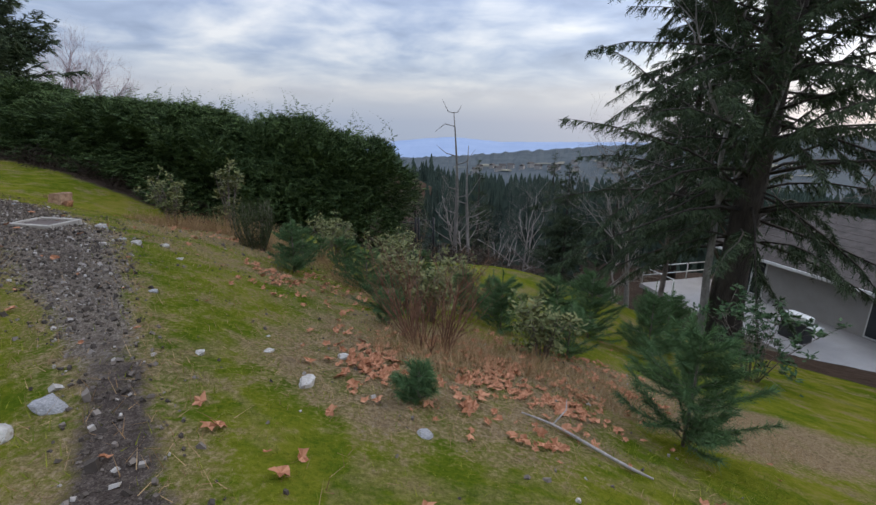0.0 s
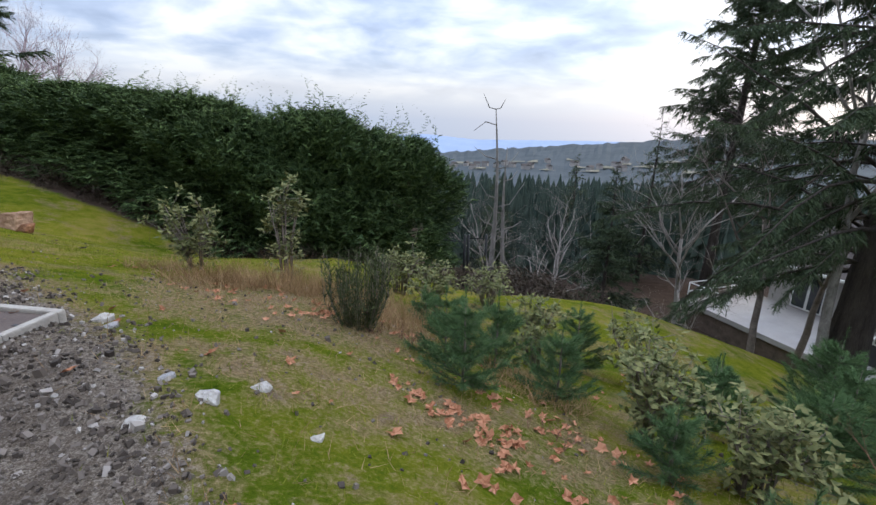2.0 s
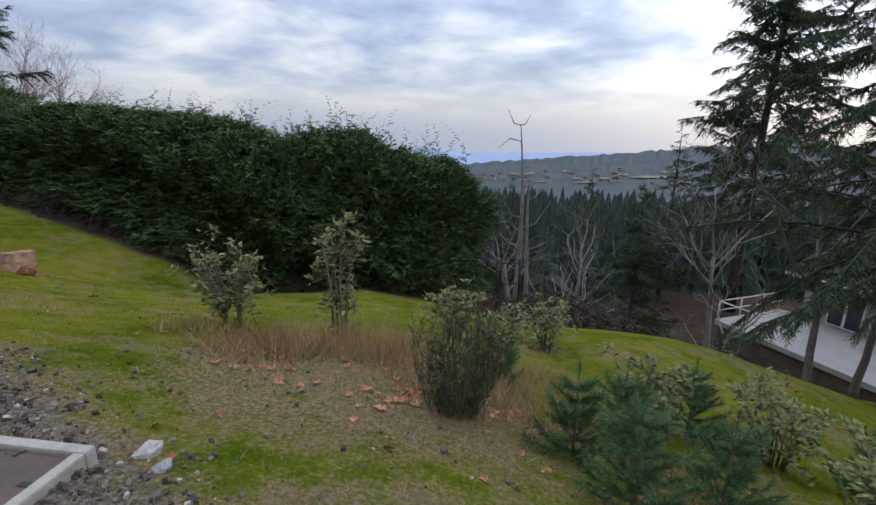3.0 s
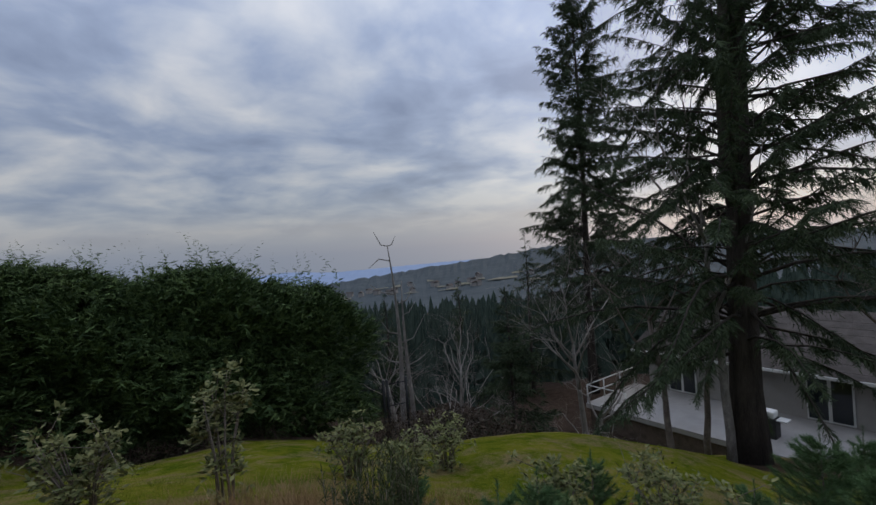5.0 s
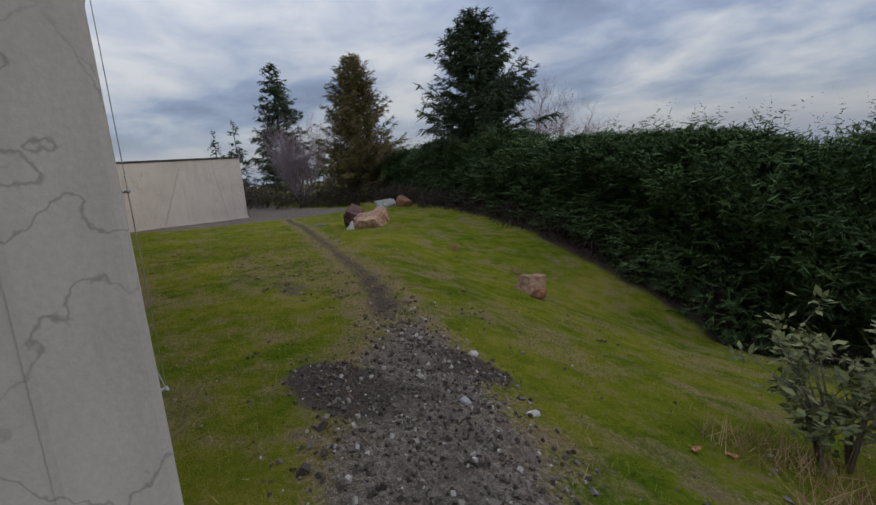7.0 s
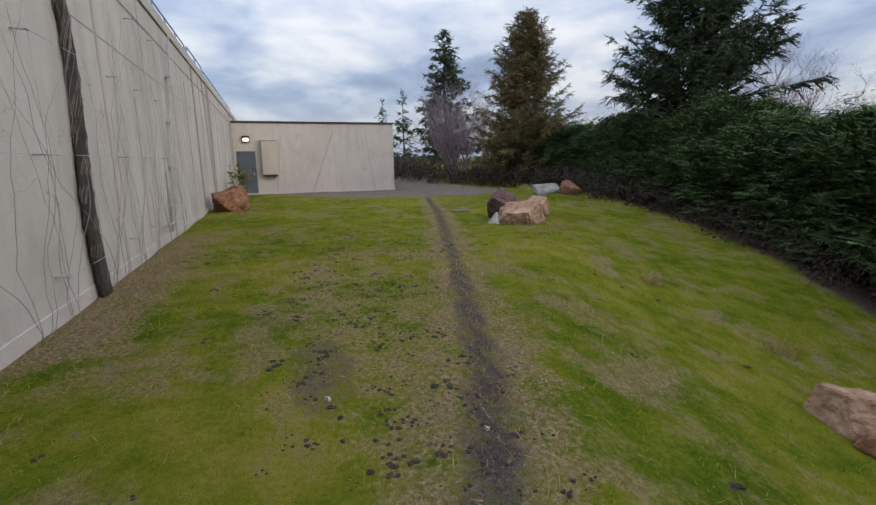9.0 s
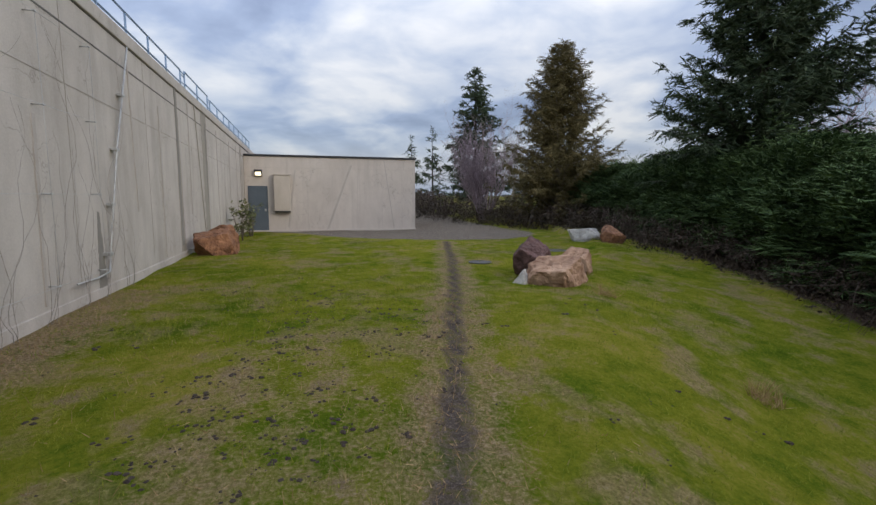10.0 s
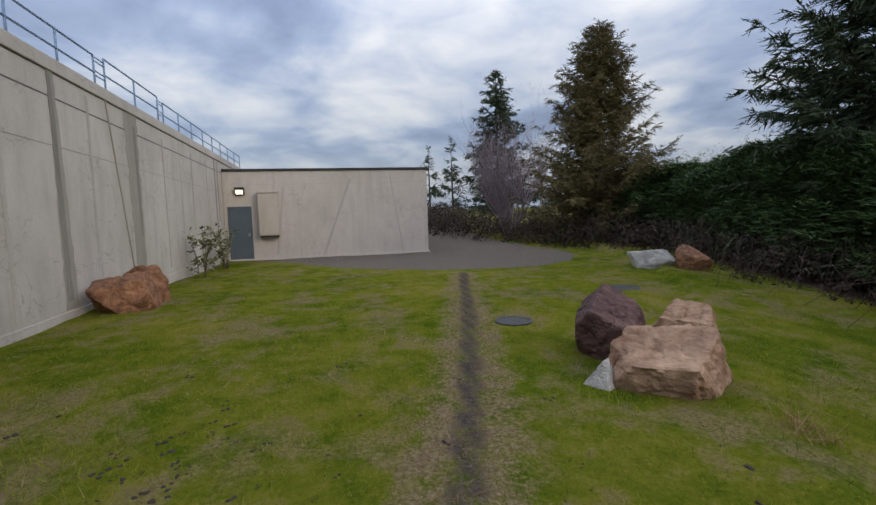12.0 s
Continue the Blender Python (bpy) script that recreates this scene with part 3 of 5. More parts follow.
def build_pump_house():
    y0, y1, z0, z1 = WALL_Y + 0.004, 13.98, -0.17, 3.36
    wall = slab("wall_pump_house", (FACE_X - 8, FACE_X, y0, y1, z0 - 0.3, z1 - 0.06), RENDERED, "low cream concrete pump house with flat roof")
    boxed("roof", (FACE_X - 8.05, FACE_X + 0.06, y0 + 0.01, y1 + 0.06, z1 - 0.055, z1 + 0.03), DARK_METAL, wall, 0.01, "dark flat roof edging")
    boxed("plinth", (FACE_X - 0.1, FACE_X + 0.08, y0 + 0.02, y1 + 0.05, z0 - 0.4, z0 + 0.05), RENDERED, wall, 0.01)
    boxed("joint", (FACE_X - 0.02, FACE_X + 0.004, y0 + 0.1, y1, 2.78, 2.79), STAIN_LIGHT, wall)
    for y in (8.75, 9.9, 11.1, 12.3, 13.3):
        boxed("joint", (FACE_X - 0.02, FACE_X + 0.004, y - 0.006, y + 0.006, z0 + 0.06, 2.5), STAIN_LIGHT, wall)

    def lean(a, b, w):
        verts = [(FACE_X + 0.005, a[0] - w, a[1]), (FACE_X + 0.005, a[0] + w, a[1]), (FACE_X + 0.005, b[0] + w, b[1]), (FACE_X + 0.005, b[0] - w, b[1])]
        verts += [(FACE_X - 0.03, v[1], v[2]) for v in verts]
        link_mesh("stain", verts, [(0, 1, 2, 3), (4, 5, 1, 0), (5, 6, 2, 1), (6, 7, 3, 2), (7, 4, 0, 3)], STAIN_LIGHT, wall)
    lean((10.8, 2.95), (9.65, z0 + 0.06), 0.05)
    lean((12.4, 3.25), (12.9, z0 + 0.06), 0.022)
    lean((8.2, 2.7), (7.85, 0.0), 0.035)
    door = tagged(new("door_1"), "closed grey-blue steel door in the pump house", "door", kind="structure")
    door.location = (FACE_X, 6.1, z0)
    leaf = boxed("door_leaf", (-0.01, 0.03, 0.05, 0.81, 0.03, 2.06), DOOR_PAINT, door, 0.005)
    for dims in ((-0.02, 0.05, 0, 0.048, 0, 2.11), (-0.02, 0.05, 0.812, 0.86, 0, 2.11), (-0.02, 0.05, 0.049, 0.811, 2.062, 2.11)):
        boxed("frame", dims, DOOR_PAINT, door, 0.004)
    bm = bmesh.new()
    bmesh.ops.create_uvsphere(bm, u_segments=12, v_segments=8, radius=0.035, matrix=Matrix.Translation((0.075, 0.74, 1.0)))
    part("knob", bm, STEEL, leaf, "round steel door knob")
    boxed("rose", (0.0305, 0.045, 0.70, 0.78, 0.94, 1.06), STEEL, leaf, 0.01)
    boxed("threshold", (-0.02, 0.12, -0.02, 0.88, -0.05, 0.0), RENDERED, door, 0.01)
    cab = thing("meter_cabinet", (FACE_X, 7.25, 0.72), "beige sheet-metal meter cabinet fixed to the pump house", "cabinet")
    boxed("body", (0.0, 0.30, 0, 0.73, 0.06, 1.72), CABINET, cab, 0.015)
    boxed("front_cover", (0.301, 0.318, 0.015, 0.715, 0.075, 1.70), CABINET, cab, 0.008)
    boxed("hood", (-0.0, 0.34, -0.02, 0.75, 1.722, 1.78), CABINET, cab, 0.01)
    boxed("base_tray", (0.0, 0.29, 0.02, 0.71, 0.0, 0.058), DARK_METAL, cab, 0.01)
    lamp = thing("wall_lamp", (FACE_X, 6.58, 2.38), "small lit wall pack lamp over the door", "lamp")
    boxed("housing", (0.0, 0.10, -0.17, 0.17, 0.0, 0.29), DARK_METAL, lamp, 0.02)
    boxed("hood", (0.09, 0.19, -0.175, 0.175, 0.20, 0.30), DARK_METAL, lamp, 0.02)
    boxed("lens", (0.101, 0.17, -0.13, 0.13, 0.03, 0.195), LIT, lamp, 0.02, "glowing warm white lens")


build_pump_house()


# ---- plants ----
def unit(a):
    return a / np.maximum(np.linalg.norm(a, axis=-1, keepdims=True), 1e-9)


def blades(base, way, length, width, rng, droop=0.0):
    """Thin triangles from base along way."""
    n = len(base)
    way = unit(way)
    side = unit(np.cross(way, unit(rng.normal(size=(n, 3)))))
    tip = base + way * length[:, None]
    tip[:, 2] -= droop * length
    return np.stack([base - side * width[:, None] / 2, base + side * width[:, None] / 2, tip], axis=1)


def fronds(base, way, size, rng, leaflets=6, width=0.16, spread=0.9, droop=0.15):
    """Flat sprays: a stem with leaflets to both sides."""
    n = len(base)
    way = unit(way)
    flat = unit(np.cross(way, np.tile([[0, 0, 1.0]], (n, 1)) + 0.45 * rng.normal(size=(n, 3))))
    out = []
    for i in range(leaflets):
        u = 0.12 + 0.8 * i / max(1, leaflets - 1)
        s = 1 if i % 2 else -1
        p = base + way * (size * u)[:, None]
        p[:, 2] -= droop * size * u * u
        d = unit(way + flat * s * spread + 0.25 * rng.normal(size=(n, 3)))
        le = size * (0.62 - 0.36 * u) * (0.8 + 0.4 * rng.random(n))
        out.append(blades(p, d, le, le * width * 2, rng, droop))
    out.append(blades(base, way, size, size * width * 0.9, rng, droop))
    return np.concatenate(out)


def limb_points(start, way, length, sag, n=6, wob=0.04, rng=None):
    pts, p, d = [Vector(start)], Vector(start), Vector(way).normalized()
    for i in range(n):
        d = (d + Vector((rng.normal() * wob, rng.normal() * wob, sag / n + rng.normal() * wob * 0.5))).normalized()
        p = p + d * length / n
        pts.append(p.copy())
    return pts


def conifer(name, place, height, spread, label, seed, trunk_r=0.2, first=0.08, whorls=26, per=6, sag=-0.25, rise=0.15, leaf=None, bark=None, twig=0.32, dense=11, profile=1.0, gaps=0.0, leaflets=5, width=0.14, category="conifer tree", group="", lean=(0, 0), hang=-0.22, wild=0.06):
    rng = np.random.default_rng(seed)
    tree = thing(name, place, label, category, group)
    pts = [(lean[0] * u * height + 0.02 * height * 0.2 * math.sin(5 * u + seed), lean[1] * u * height + 0.02 * height * 0.2 * math.cos(4 * u), height * u - 0.3 * (u == 0)) for u in np.linspace(0, 1, 12)]
    rad = [max(0.01, trunk_r * (1 - u) ** 0.85 * (1.35 if u == 0 else 1)) for u in np.linspace(0, 1, 12)]
    v, f = tube_data(pts, rad, 12)
    link_mesh("trunk", v, f, bark or BARK, tree, True)
    wood, tri = Tubes(), []
    for k in range(whorls):
        u = first + (1 - first) * (k + 0.5 * rng.random()) / whorls
        c = Vector([float(np.interp(u, np.linspace(0, 1, 12), [q[a] for q in pts])) for a in range(3)])
        reach = spread * max(0.04, (1 - (u - first) / (1 - first)) ** profile)
        for j in range(per):
            if rng.random() < gaps:
                continue
            w = rng.random() * 2 * math.pi
            le = reach * (0.55 + 0.6 * rng.random())
            d = Vector((math.cos(w), math.sin(w), rise + (0.3 + 1.5 * (wild - 0.06)) * rng.normal() + 0.7 * u ** 3))
            c = c + Vector((0, 0, height * 0.5 * (rng.random() - 0.5) / whorls * 2))
            q = limb_points(c, d, le, sag * (1 - u * 0.8), 5, wild, rng)
            r0 = max(0.006, 0.0085 * le)
            wood.add(q, [r0, r0 * 0.85, r0 * 0.65, r0 * 0.45, r0 * 0.3, 0.003], 4)
            m = max(3, int(dense * le / max(0.5, twig * 2.2)))
            uu = 0.18 + 0.82 * rng.random(m) ** 0.8
            qa = np.array([list(x) for x in q])
            pos = np.stack([np.interp(uu * 5, range(6), qa[:, a]) for a in range(3)], 1)
            along = unit(qa[-1] - qa[0])
            s = np.where(rng.random(m) < 0.5, 1, -1)[:, None]
            sidev = unit(np.cross(along, [0, 0, 1.0]))
            way = along * 0.75 + sidev * s * (0.35 + 0.6 * rng.random((m, 1))) + np.array([0, 0, hang]) + 0.38 * rng.normal(size=(m, 3))
            size = twig * (0.6 + 0.7 * rng.random(m)) * (1.15 - 0.5 * uu) * (0.6 + 0.4 * min(1, le))
            tri.append(fronds(pos, way, size, rng, leaflets, width, 0.85, 0.22))
    tagged(wood.mesh("limbwork", bark or BARK, tree), kind="stuff")
    tris_mesh("crown", np.concatenate(tri), leaf or FIR, tree)
    return tree


def cypress(name, place, height, radius, label, seed, leaf, group="", count=3200, size=0.34, trunk=0.12, category="hedge tree"):
    """Dense upright evergreen with feathery sprays and soft leaders."""
    rng = np.random.default_rng(seed)
    tree = thing(name, place, label, category, group)
    v, f = tube_data([(0, 0, -0.3), (0.03, 0, height * 0.5), (0, 0.02, height * 0.96)], [trunk, trunk * 0.6, 0.01], 8)
    link_mesh("trunk", v, f, BARK, tree, True)
    u = rng.random(count) ** 0.85
    w = rng.random(count) * 2 * math.pi
    prof = np.interp(u, [0, 0.06, 0.3, 0.75, 0.92, 1.0], [0.72, 0.92, 1.0, 0.9, 0.68, 0.35])
    lump = 1 + 0.3 * np.sin(w * 3 + u * 9 + seed) + 0.10 * np.sin(w * 7 - u * 17)
    deep = 1 - 0.42 * rng.random(count) ** 2.2
    r = radius * prof * lump * deep
    pos = np.stack([r * np.cos(w), r * np.sin(w), 0.05 + u * height * 0.95], 1)
    way = np.stack([np.cos(w), np.sin(w), 0.35 + 1.1 * u ** 2 + 0.3 * rng.normal(size=count)], 1) + 0.35 * rng.normal(size=(count, 3))
    tri = [fronds(pos - way * 0.1, way, size * (0.6 + 0.95 * rng.random(count)), rng, 7, 0.12, 0.75, 0.12)]
    tri = np.concatenate(tri)
    tip = rng.random(len(tri)) < 0.22
    tris_mesh("crown", tri[~tip], leaf, tree)
    tagged(tris_mesh("tip_growth", tri[tip], CYPRESS_TIP, tree), kind="stuff")
    # leaders above the crown
    m = 38
    w = rng.random(m) * 2 * math.pi
    rr = radius * 0.75 * rng.random(m)
    b = np.stack([rr * np.cos(w), rr * np.sin(w), height * (0.78 + 0.16 * rng.random(m))], 1)
    parts = []
    for p in b:
        le = 0.35 + 1.15 * rng.random() ** 1.4
        k = 15
        uu = np.linspace(0, 1, k)
        bend = rng.normal(size=2) * 0.22
        pos = p + np.stack([bend[0] * uu ** 2 * le * 2, bend[1] * uu ** 2 * le * 2, uu * le], 1)
        way = np.stack([rng.normal(size=k), rng.normal(size=k), np.full(k, 0.7)], 1)
        parts.append(fronds(pos, way, 0.34 * (1.15 - uu), rng, 5, 0.15, 0.7, 0.3))
    tagged(tris_mesh("leader_growth", np.concatenate(parts), CYPRESS_TIP, tree), kind="stuff")
    return tree


def bare_tree(name, place, height, label, seed, mat, trunk_r=0.12, levels=4, spread=0.6, stems=1, split=4, lean=(0, 0), category="bare tree", ratio=0.62, group="", up=0.25, first=0.35, fine=3):
    rng = np.random.default_rng(seed)
    tree = thing(name, place, label, category, group)
    wood, mains = Tubes(), []

    def grow(p, d, le, r, lev):
        n = 6 if lev == 0 else 4
        q = limb_points(p, d, le, up * 0.4, n, 0.16 if lev else 0.07, rng)
        taper = [r * (1 - 0.55 * i / n) for i in range(n + 1)]
        if lev == levels:
            taper[-1] = r * 0.2
        (mains[-1] if lev == 0 else wood).add(q, taper, 8 if lev == 0 else (5 if lev < 2 else 3))
        if lev >= levels:
            return
        for k in range(split + (2 if lev == 0 else 0)):
            u = first + (1 - first) * rng.random() if k else 1.0
            i = min(n - 1, int(u * n))
            at = q[i].lerp(q[i + 1], u * n - i) if u < 1 else q[-1]
            ax = (q[min(i + 1, n)] - q[max(i, 0)]).normalized()
            out = Vector(rng.normal(size=3))
            out = (out - ax * out.dot(ax)).normalized()
            grow(at, (ax * (1 - spread * 0.6) + out * spread + Vector((0, 0, up * 0.5))).normalized(), le * ratio * (0.7 + 0.5 * rng.random()), taper[i] * 0.62, lev + 1)
    for s in range(stems):
        mains.append(Tubes())
        w = rng.random() * 6.28
        d = Vector((lean[0], lean[1], 1)) if stems == 1 else Vector((lean[0] + 0.35 * math.cos(w), lean[1] + 0.35 * math.sin(w), 1))
        grow(Vector((0.12 * math.cos(w) * (stems > 1), 0.12 * math.sin(w) * (stems > 1), -0.25)), d, height * (0.55 if levels > 1 else 0.9) * (0.8 + 0.3 * rng.random()), trunk_r, 0)
    for main in mains:
        main.mesh("trunk" if stems == 1 else "stem", mat, tree)
    tagged(wood.mesh("limbwork", mat, tree), kind="stuff")
    return tree


def on_ground(x, y, dz=0.0):
    return (x, y, ground_z(x, y) + dz)


# hedge of leyland cypress
def build_hedge():
    rnd = random.Random(11)
    models = []
    xs = np.arange(-4.3, -33.5, -1.3)
    for i, x in enumerate(xs):
        y = hedge_y(x) + 0.25 * (rnd.random() - 0.5) + 0.9
        z = ground_z(x, y)
        top = 0.35 * (rnd.random() - 0.6) + lerp([-30, -22, -14, -9, -5.5, -3.5], [3.2, 3.1, 2.2, 1.65, 1.25, 0.6], x)
        h = top - z
        if len(models) < 4:
            t = cypress("hedge_tree", (x, y, z), 5.0, 1.75, "dense dark green clipped cypress in a tall hedge", 20 + i, CYPRESS, "hedge row", 5200)
            models.append(t)
        else:
            t = copy_thing(models[i % 4], pose(x, y, z, 0, 0, rnd.random() * 360))
        s = h / 5.0
        t.rotation_euler[2] = rnd.random() * 6.28
        t.scale = (0.95 + 0.15 * rnd.random(), 0.95 + 0.15 * rnd.random(), s * (0.95 + 0.1 * rnd.random()))


build_hedge()

# big firs beside the house
fir = conifer("douglas_fir", (9.0, 15.6, ground_z(9.0, 15.6)), 26, 7.2, "tall old douglas fir with dark furrowed forked trunk and drooping limbs", 41, 0.5, 0.13, 140, 3, -0.9, 0.4, FIR, BARK, 0.4, 19, 0.42, 0.15, leaflets=7, width=0.1, lean=(0.03, 0.0), hang=-0.85, wild=0.14)
v, f = tube_data([(0.15, 0.1, 7.6), (-0.25, 0.0, 9.0), (-0.35, -0.1, 12.0), (-0.1, -0.2, 16.0), (0.1, -0.2, 20.0)], [0.2, 0.24, 0.2, 0.13, 0.04], 10)
link_mesh("second_stem", v, f, BARK, fir, True)
conifer("slender_fir", (14.0, 31.0, ground_z(14, 31)), 27.0, 5.2, "slender dark fir with thin upper crown", 42, 0.3, 0.2, 120, 3, -0.5, 0.2, FIR, BARK, 0.55, 20, 0.5, 0.15, leaflets=7, width=0.11, hang=-0.55, wild=0.15)
conifer("small_fir", (5.4, 25.5, ground_z(5.4, 25.5)), 8.2, 2.9, "dense dark young fir below the slope", 43, 0.12, 0.03, 26, 7, -0.1, 0.1, FIR, BARK, 0.42, 17, 0.9)
conifer("hedge_fir", (-22.9, 22.4, ground_z(-22.9, 22.4)), 9.0, 4.1, "dark green fir standing in the hedge", 44, 0.22, 0.22, 60, 4, 0.15, 0.35, FIR, BARK, 0.55, 16, 0.7, leaflets=7, width=0.12)
conifer("far_fir", (-62.0, 27.0, -0.5), 16.5, 5.0, "tall dark fir behind the pump house yard", 45, 0.3, 0.12, 30, 6, -0.15, 0.15, FIR, BARK, 0.9, 13, 0.8, width=0.2)
conifer("cedar_tree", (-35.0, 22.4, -0.4), 10.1, 4.4, "bronze-tinged western red cedar with ragged top", 46, 0.25, 0.02, 90, 5, 0.1, 0.45, CEDAR, TWIG, 0.5, 15, 0.62, 0.05, leaflets=7, width=0.1, category="cedar tree")


# ---- shrubs ----
def leafy_shrub(name, place, height, radius, label, seed, leaf, twig_mat, count=420, size=0.075, stems=9, long=2.2, top_heavy=0.6, category="shrub", group=""):
    """Stems with oval leaves in whorls near the tips."""
    rng = np.random.default_rng(seed)
    bush = thing(name, place, label, category, group)
    wood, tips = Tubes(), []
    for s in range(stems):
        w, rr = rng.random() * 6.28, radius * (0.25 + 0.75 * rng.random())
        h = height * (0.65 + 0.4 * rng.random())
        q = [Vector((0.08 * math.cos(w), 0.08 * math.sin(w), -0.08)), Vector((rr * 0.45 * math.cos(w), rr * 0.45 * math.sin(w), h * 0.5)), Vector((rr * math.cos(w), rr * math.sin(w), h))]
        wood.add(q, [0.014, 0.009, 0.004], 4)
        for k in range(4):
            u = top_heavy + (1 - top_heavy) * rng.random()
            base = (q[1].lerp(q[2], u) if rng.random() < 0.6 else q[0].lerp(q[1], 0.35 + 0.65 * rng.random()))
            e = base + Vector(rng.normal(size=3) * 0.13 * radius / 0.4) + Vector((0, 0, 0.09))
            wood.add([base, e], [0.005, 0.003], 3)
            tips.append(e)
        tips.append(q[2])
    tagged(wood.mesh("stemwork", twig_mat, bush), kind="stuff")
    tips = np.array([list(p) for p in tips])
    n = count
    at = tips[rng.integers(0, len(tips), n)] + rng.normal(size=(n, 3)) * 0.035
    at[:, 2] = np.maximum(at[:, 2], 0.06)
    way = unit(rng.normal(size=(n, 3)) * np.array([1, 1, 0.45]) + np.array([0, 0, 0.25]))
    side = unit(np.cross(way, np.array([0, 0, 1.0]) + 0.4 * rng.normal(size=(n, 3))))
    le = size * (0.7 + 0.6 * rng.random((n, 1)))
    wd = le / long
    tip, mid = at + way * le, at + way * le * 0.5
    tri = np.concatenate([np.stack([at, mid - side * wd / 2, mid + side * wd / 2], 1), np.stack([mid - side * wd / 2, tip, mid + side * wd / 2], 1)])
    tris_mesh("foliage", tri, leaf, bush)
    return bush


def young_pine(name, place, height, radius, label, seed, leaf=None, group="young pines"):
    """Soft sapling with whorled side shoots and long needles."""
    rng = np.random.default_rng(seed)
    tree = thing(name, place, label, "young pine", group)
    v, f = tube_data([(0, 0, -0.1), (0.01, 0, height * 0.5), (0, 0.01, height)], [0.016, 0.011, 0.004], 6)
    link_mesh("stem", v, f, TWIG, tree, True)
    wood, tri = Tubes(), []

    def tuft(q, n, le):
        qa = np.array([list(p) for p in q])
        u = rng.random(n) ** 0.7
        at = np.stack([np.interp(u * (len(qa) - 1), range(len(qa)), qa[:, a]) for a in range(3)], 1)
        along = unit(qa[-1] - qa[0])
        way = along * 0.9 + rng.normal(size=(n, 3)) * 0.5
        tri.append(blades(at, way, le * (0.7 + 0.5 * rng.random(n)), np.full(n, 0.0055), rng, 0.05))
    layers = max(4, int(height / 0.12))
    for k in range(layers):
        u = 0.02 + 0.9 * (k + 0.4 * rng.random()) / layers
        c = Vector((0, 0, height * u))
        for j in range(9):
            w = rng.random() * 6.28
            le = (radius * (1 - u) ** 0.75 + 0.05) * (0.55 + 0.75 * rng.random())
            q = limb_points(c, (math.cos(w), math.sin(w), 0.1 + 0.35 * rng.random()), le, 0.45, 3, 0.1, rng)
            wood.add(q, [0.005, 0.004, 0.003, 0.002], 3)
            tuft(q, int(70 + 380 * le), 0.08 if radius < 0.5 else 0.1)
    tuft([Vector((0, 0, height * 0.8)), Vector((0, 0, height * 1.12))], 90, 0.06)
    tagged(wood.mesh("shootwork", TWIG, tree), kind="stuff")
    tagged(tris_mesh("needle_cover", np.concatenate(tri), leaf or FIR_BLUE, tree), kind="stuff")
    return tree


PINES = [(-2.76, 6.89, 0.85, 0.36), (1.83, 3.66, 1.2, 0.62), (2.47, 9.0, 1.5, 0.7), (1.5, 7.7, 1.15, 0.55), (3.4, 8.3, 1.4, 0.65), (0.45, 8.33, 0.8, 0.4), (-1.0, 5.3, 0.5, 0.24), (-2.9, 7.7, 0.75, 0.34), (-2.3, 8.2, 0.85, 0.36), (-1.0, 9.3, 0.95, 0.4), (-3.16, 9.5, 0.5, 0.22), (-1.25, 6.2, 0.6, 0.3), (0.5, 6.9, 0.9, 0.5), (1.4, 6.2, 0.8, 0.45), (-1.75, 7.5, 0.8, 0.4), (4.3, 9.6, 1.5, 0.7), (-0.4, 3.0, 0.26, 0.13), (-0.1, 7.6, 0.85, 0.42)]
for i, (x, y, h, r) in enumerate(PINES):
    young_pine("young_pine", on_ground(x, y), h, r, "soft blue-green pine sapling on the mossy slope" if h < 1.1 else "bushy blue-green young pine on the slope", 100 + i)

SHRUBS = [(-6.42, 9.6, 0.92, 0.42), (-3.7, 11.6, 0.8, 0.45), (-3.1, 10.5, 0.75, 0.4), (-1.7, 8.9, 0.85, 0.42), (-0.2, 8.9, 0.9, 0.5), (-1.05, 6.9, 0.85, 0.4), (-0.6, 6.2, 0.7, 0.35), (-1.9, 12.6, 0.8, 0.5), (0.9, 5.6, 0.6, 0.35)]
for i, (x, y, h, r) in enumerate(SHRUBS):
    leafy_shrub("rhododendron", on_ground(x, y), h, r, "olive green rhododendron shrub with leaf rosettes", 200 + i, RHODO, TWIG, 1150, 0.085, 15, 2.4, 0.0, "shrub", "slope shrubs")
leafy_shrub("tall_rhododendron", on_ground(-5.2, 9.7), 1.32, 0.34, "tall leggy yellow-green rhododendron amid dry stalks", 220, RHODO, TWIG, 1000, 0.09, 10, 2.4, 0.1)
leafy_shrub("laurel_bush", on_ground(5.6, 8.6), 1.5, 1.0, "broad dark green laurel bush at the slope's lip", 221, foliage("laurel_leaf", (0.02, 0.045, 0.02), (0.07, 0.12, 0.05)), TWIG, 1500, 0.11, 14, 2.2, 0.2)
leafy_shrub("wall_shrub", on_ground(-29.2, 6.4), 1.3, 0.45, "straggly green shrub against the tank wall", 222, RHODO, TWIG, 420, 0.12, 9, 2.0, 0.3, group="wall shrubs")
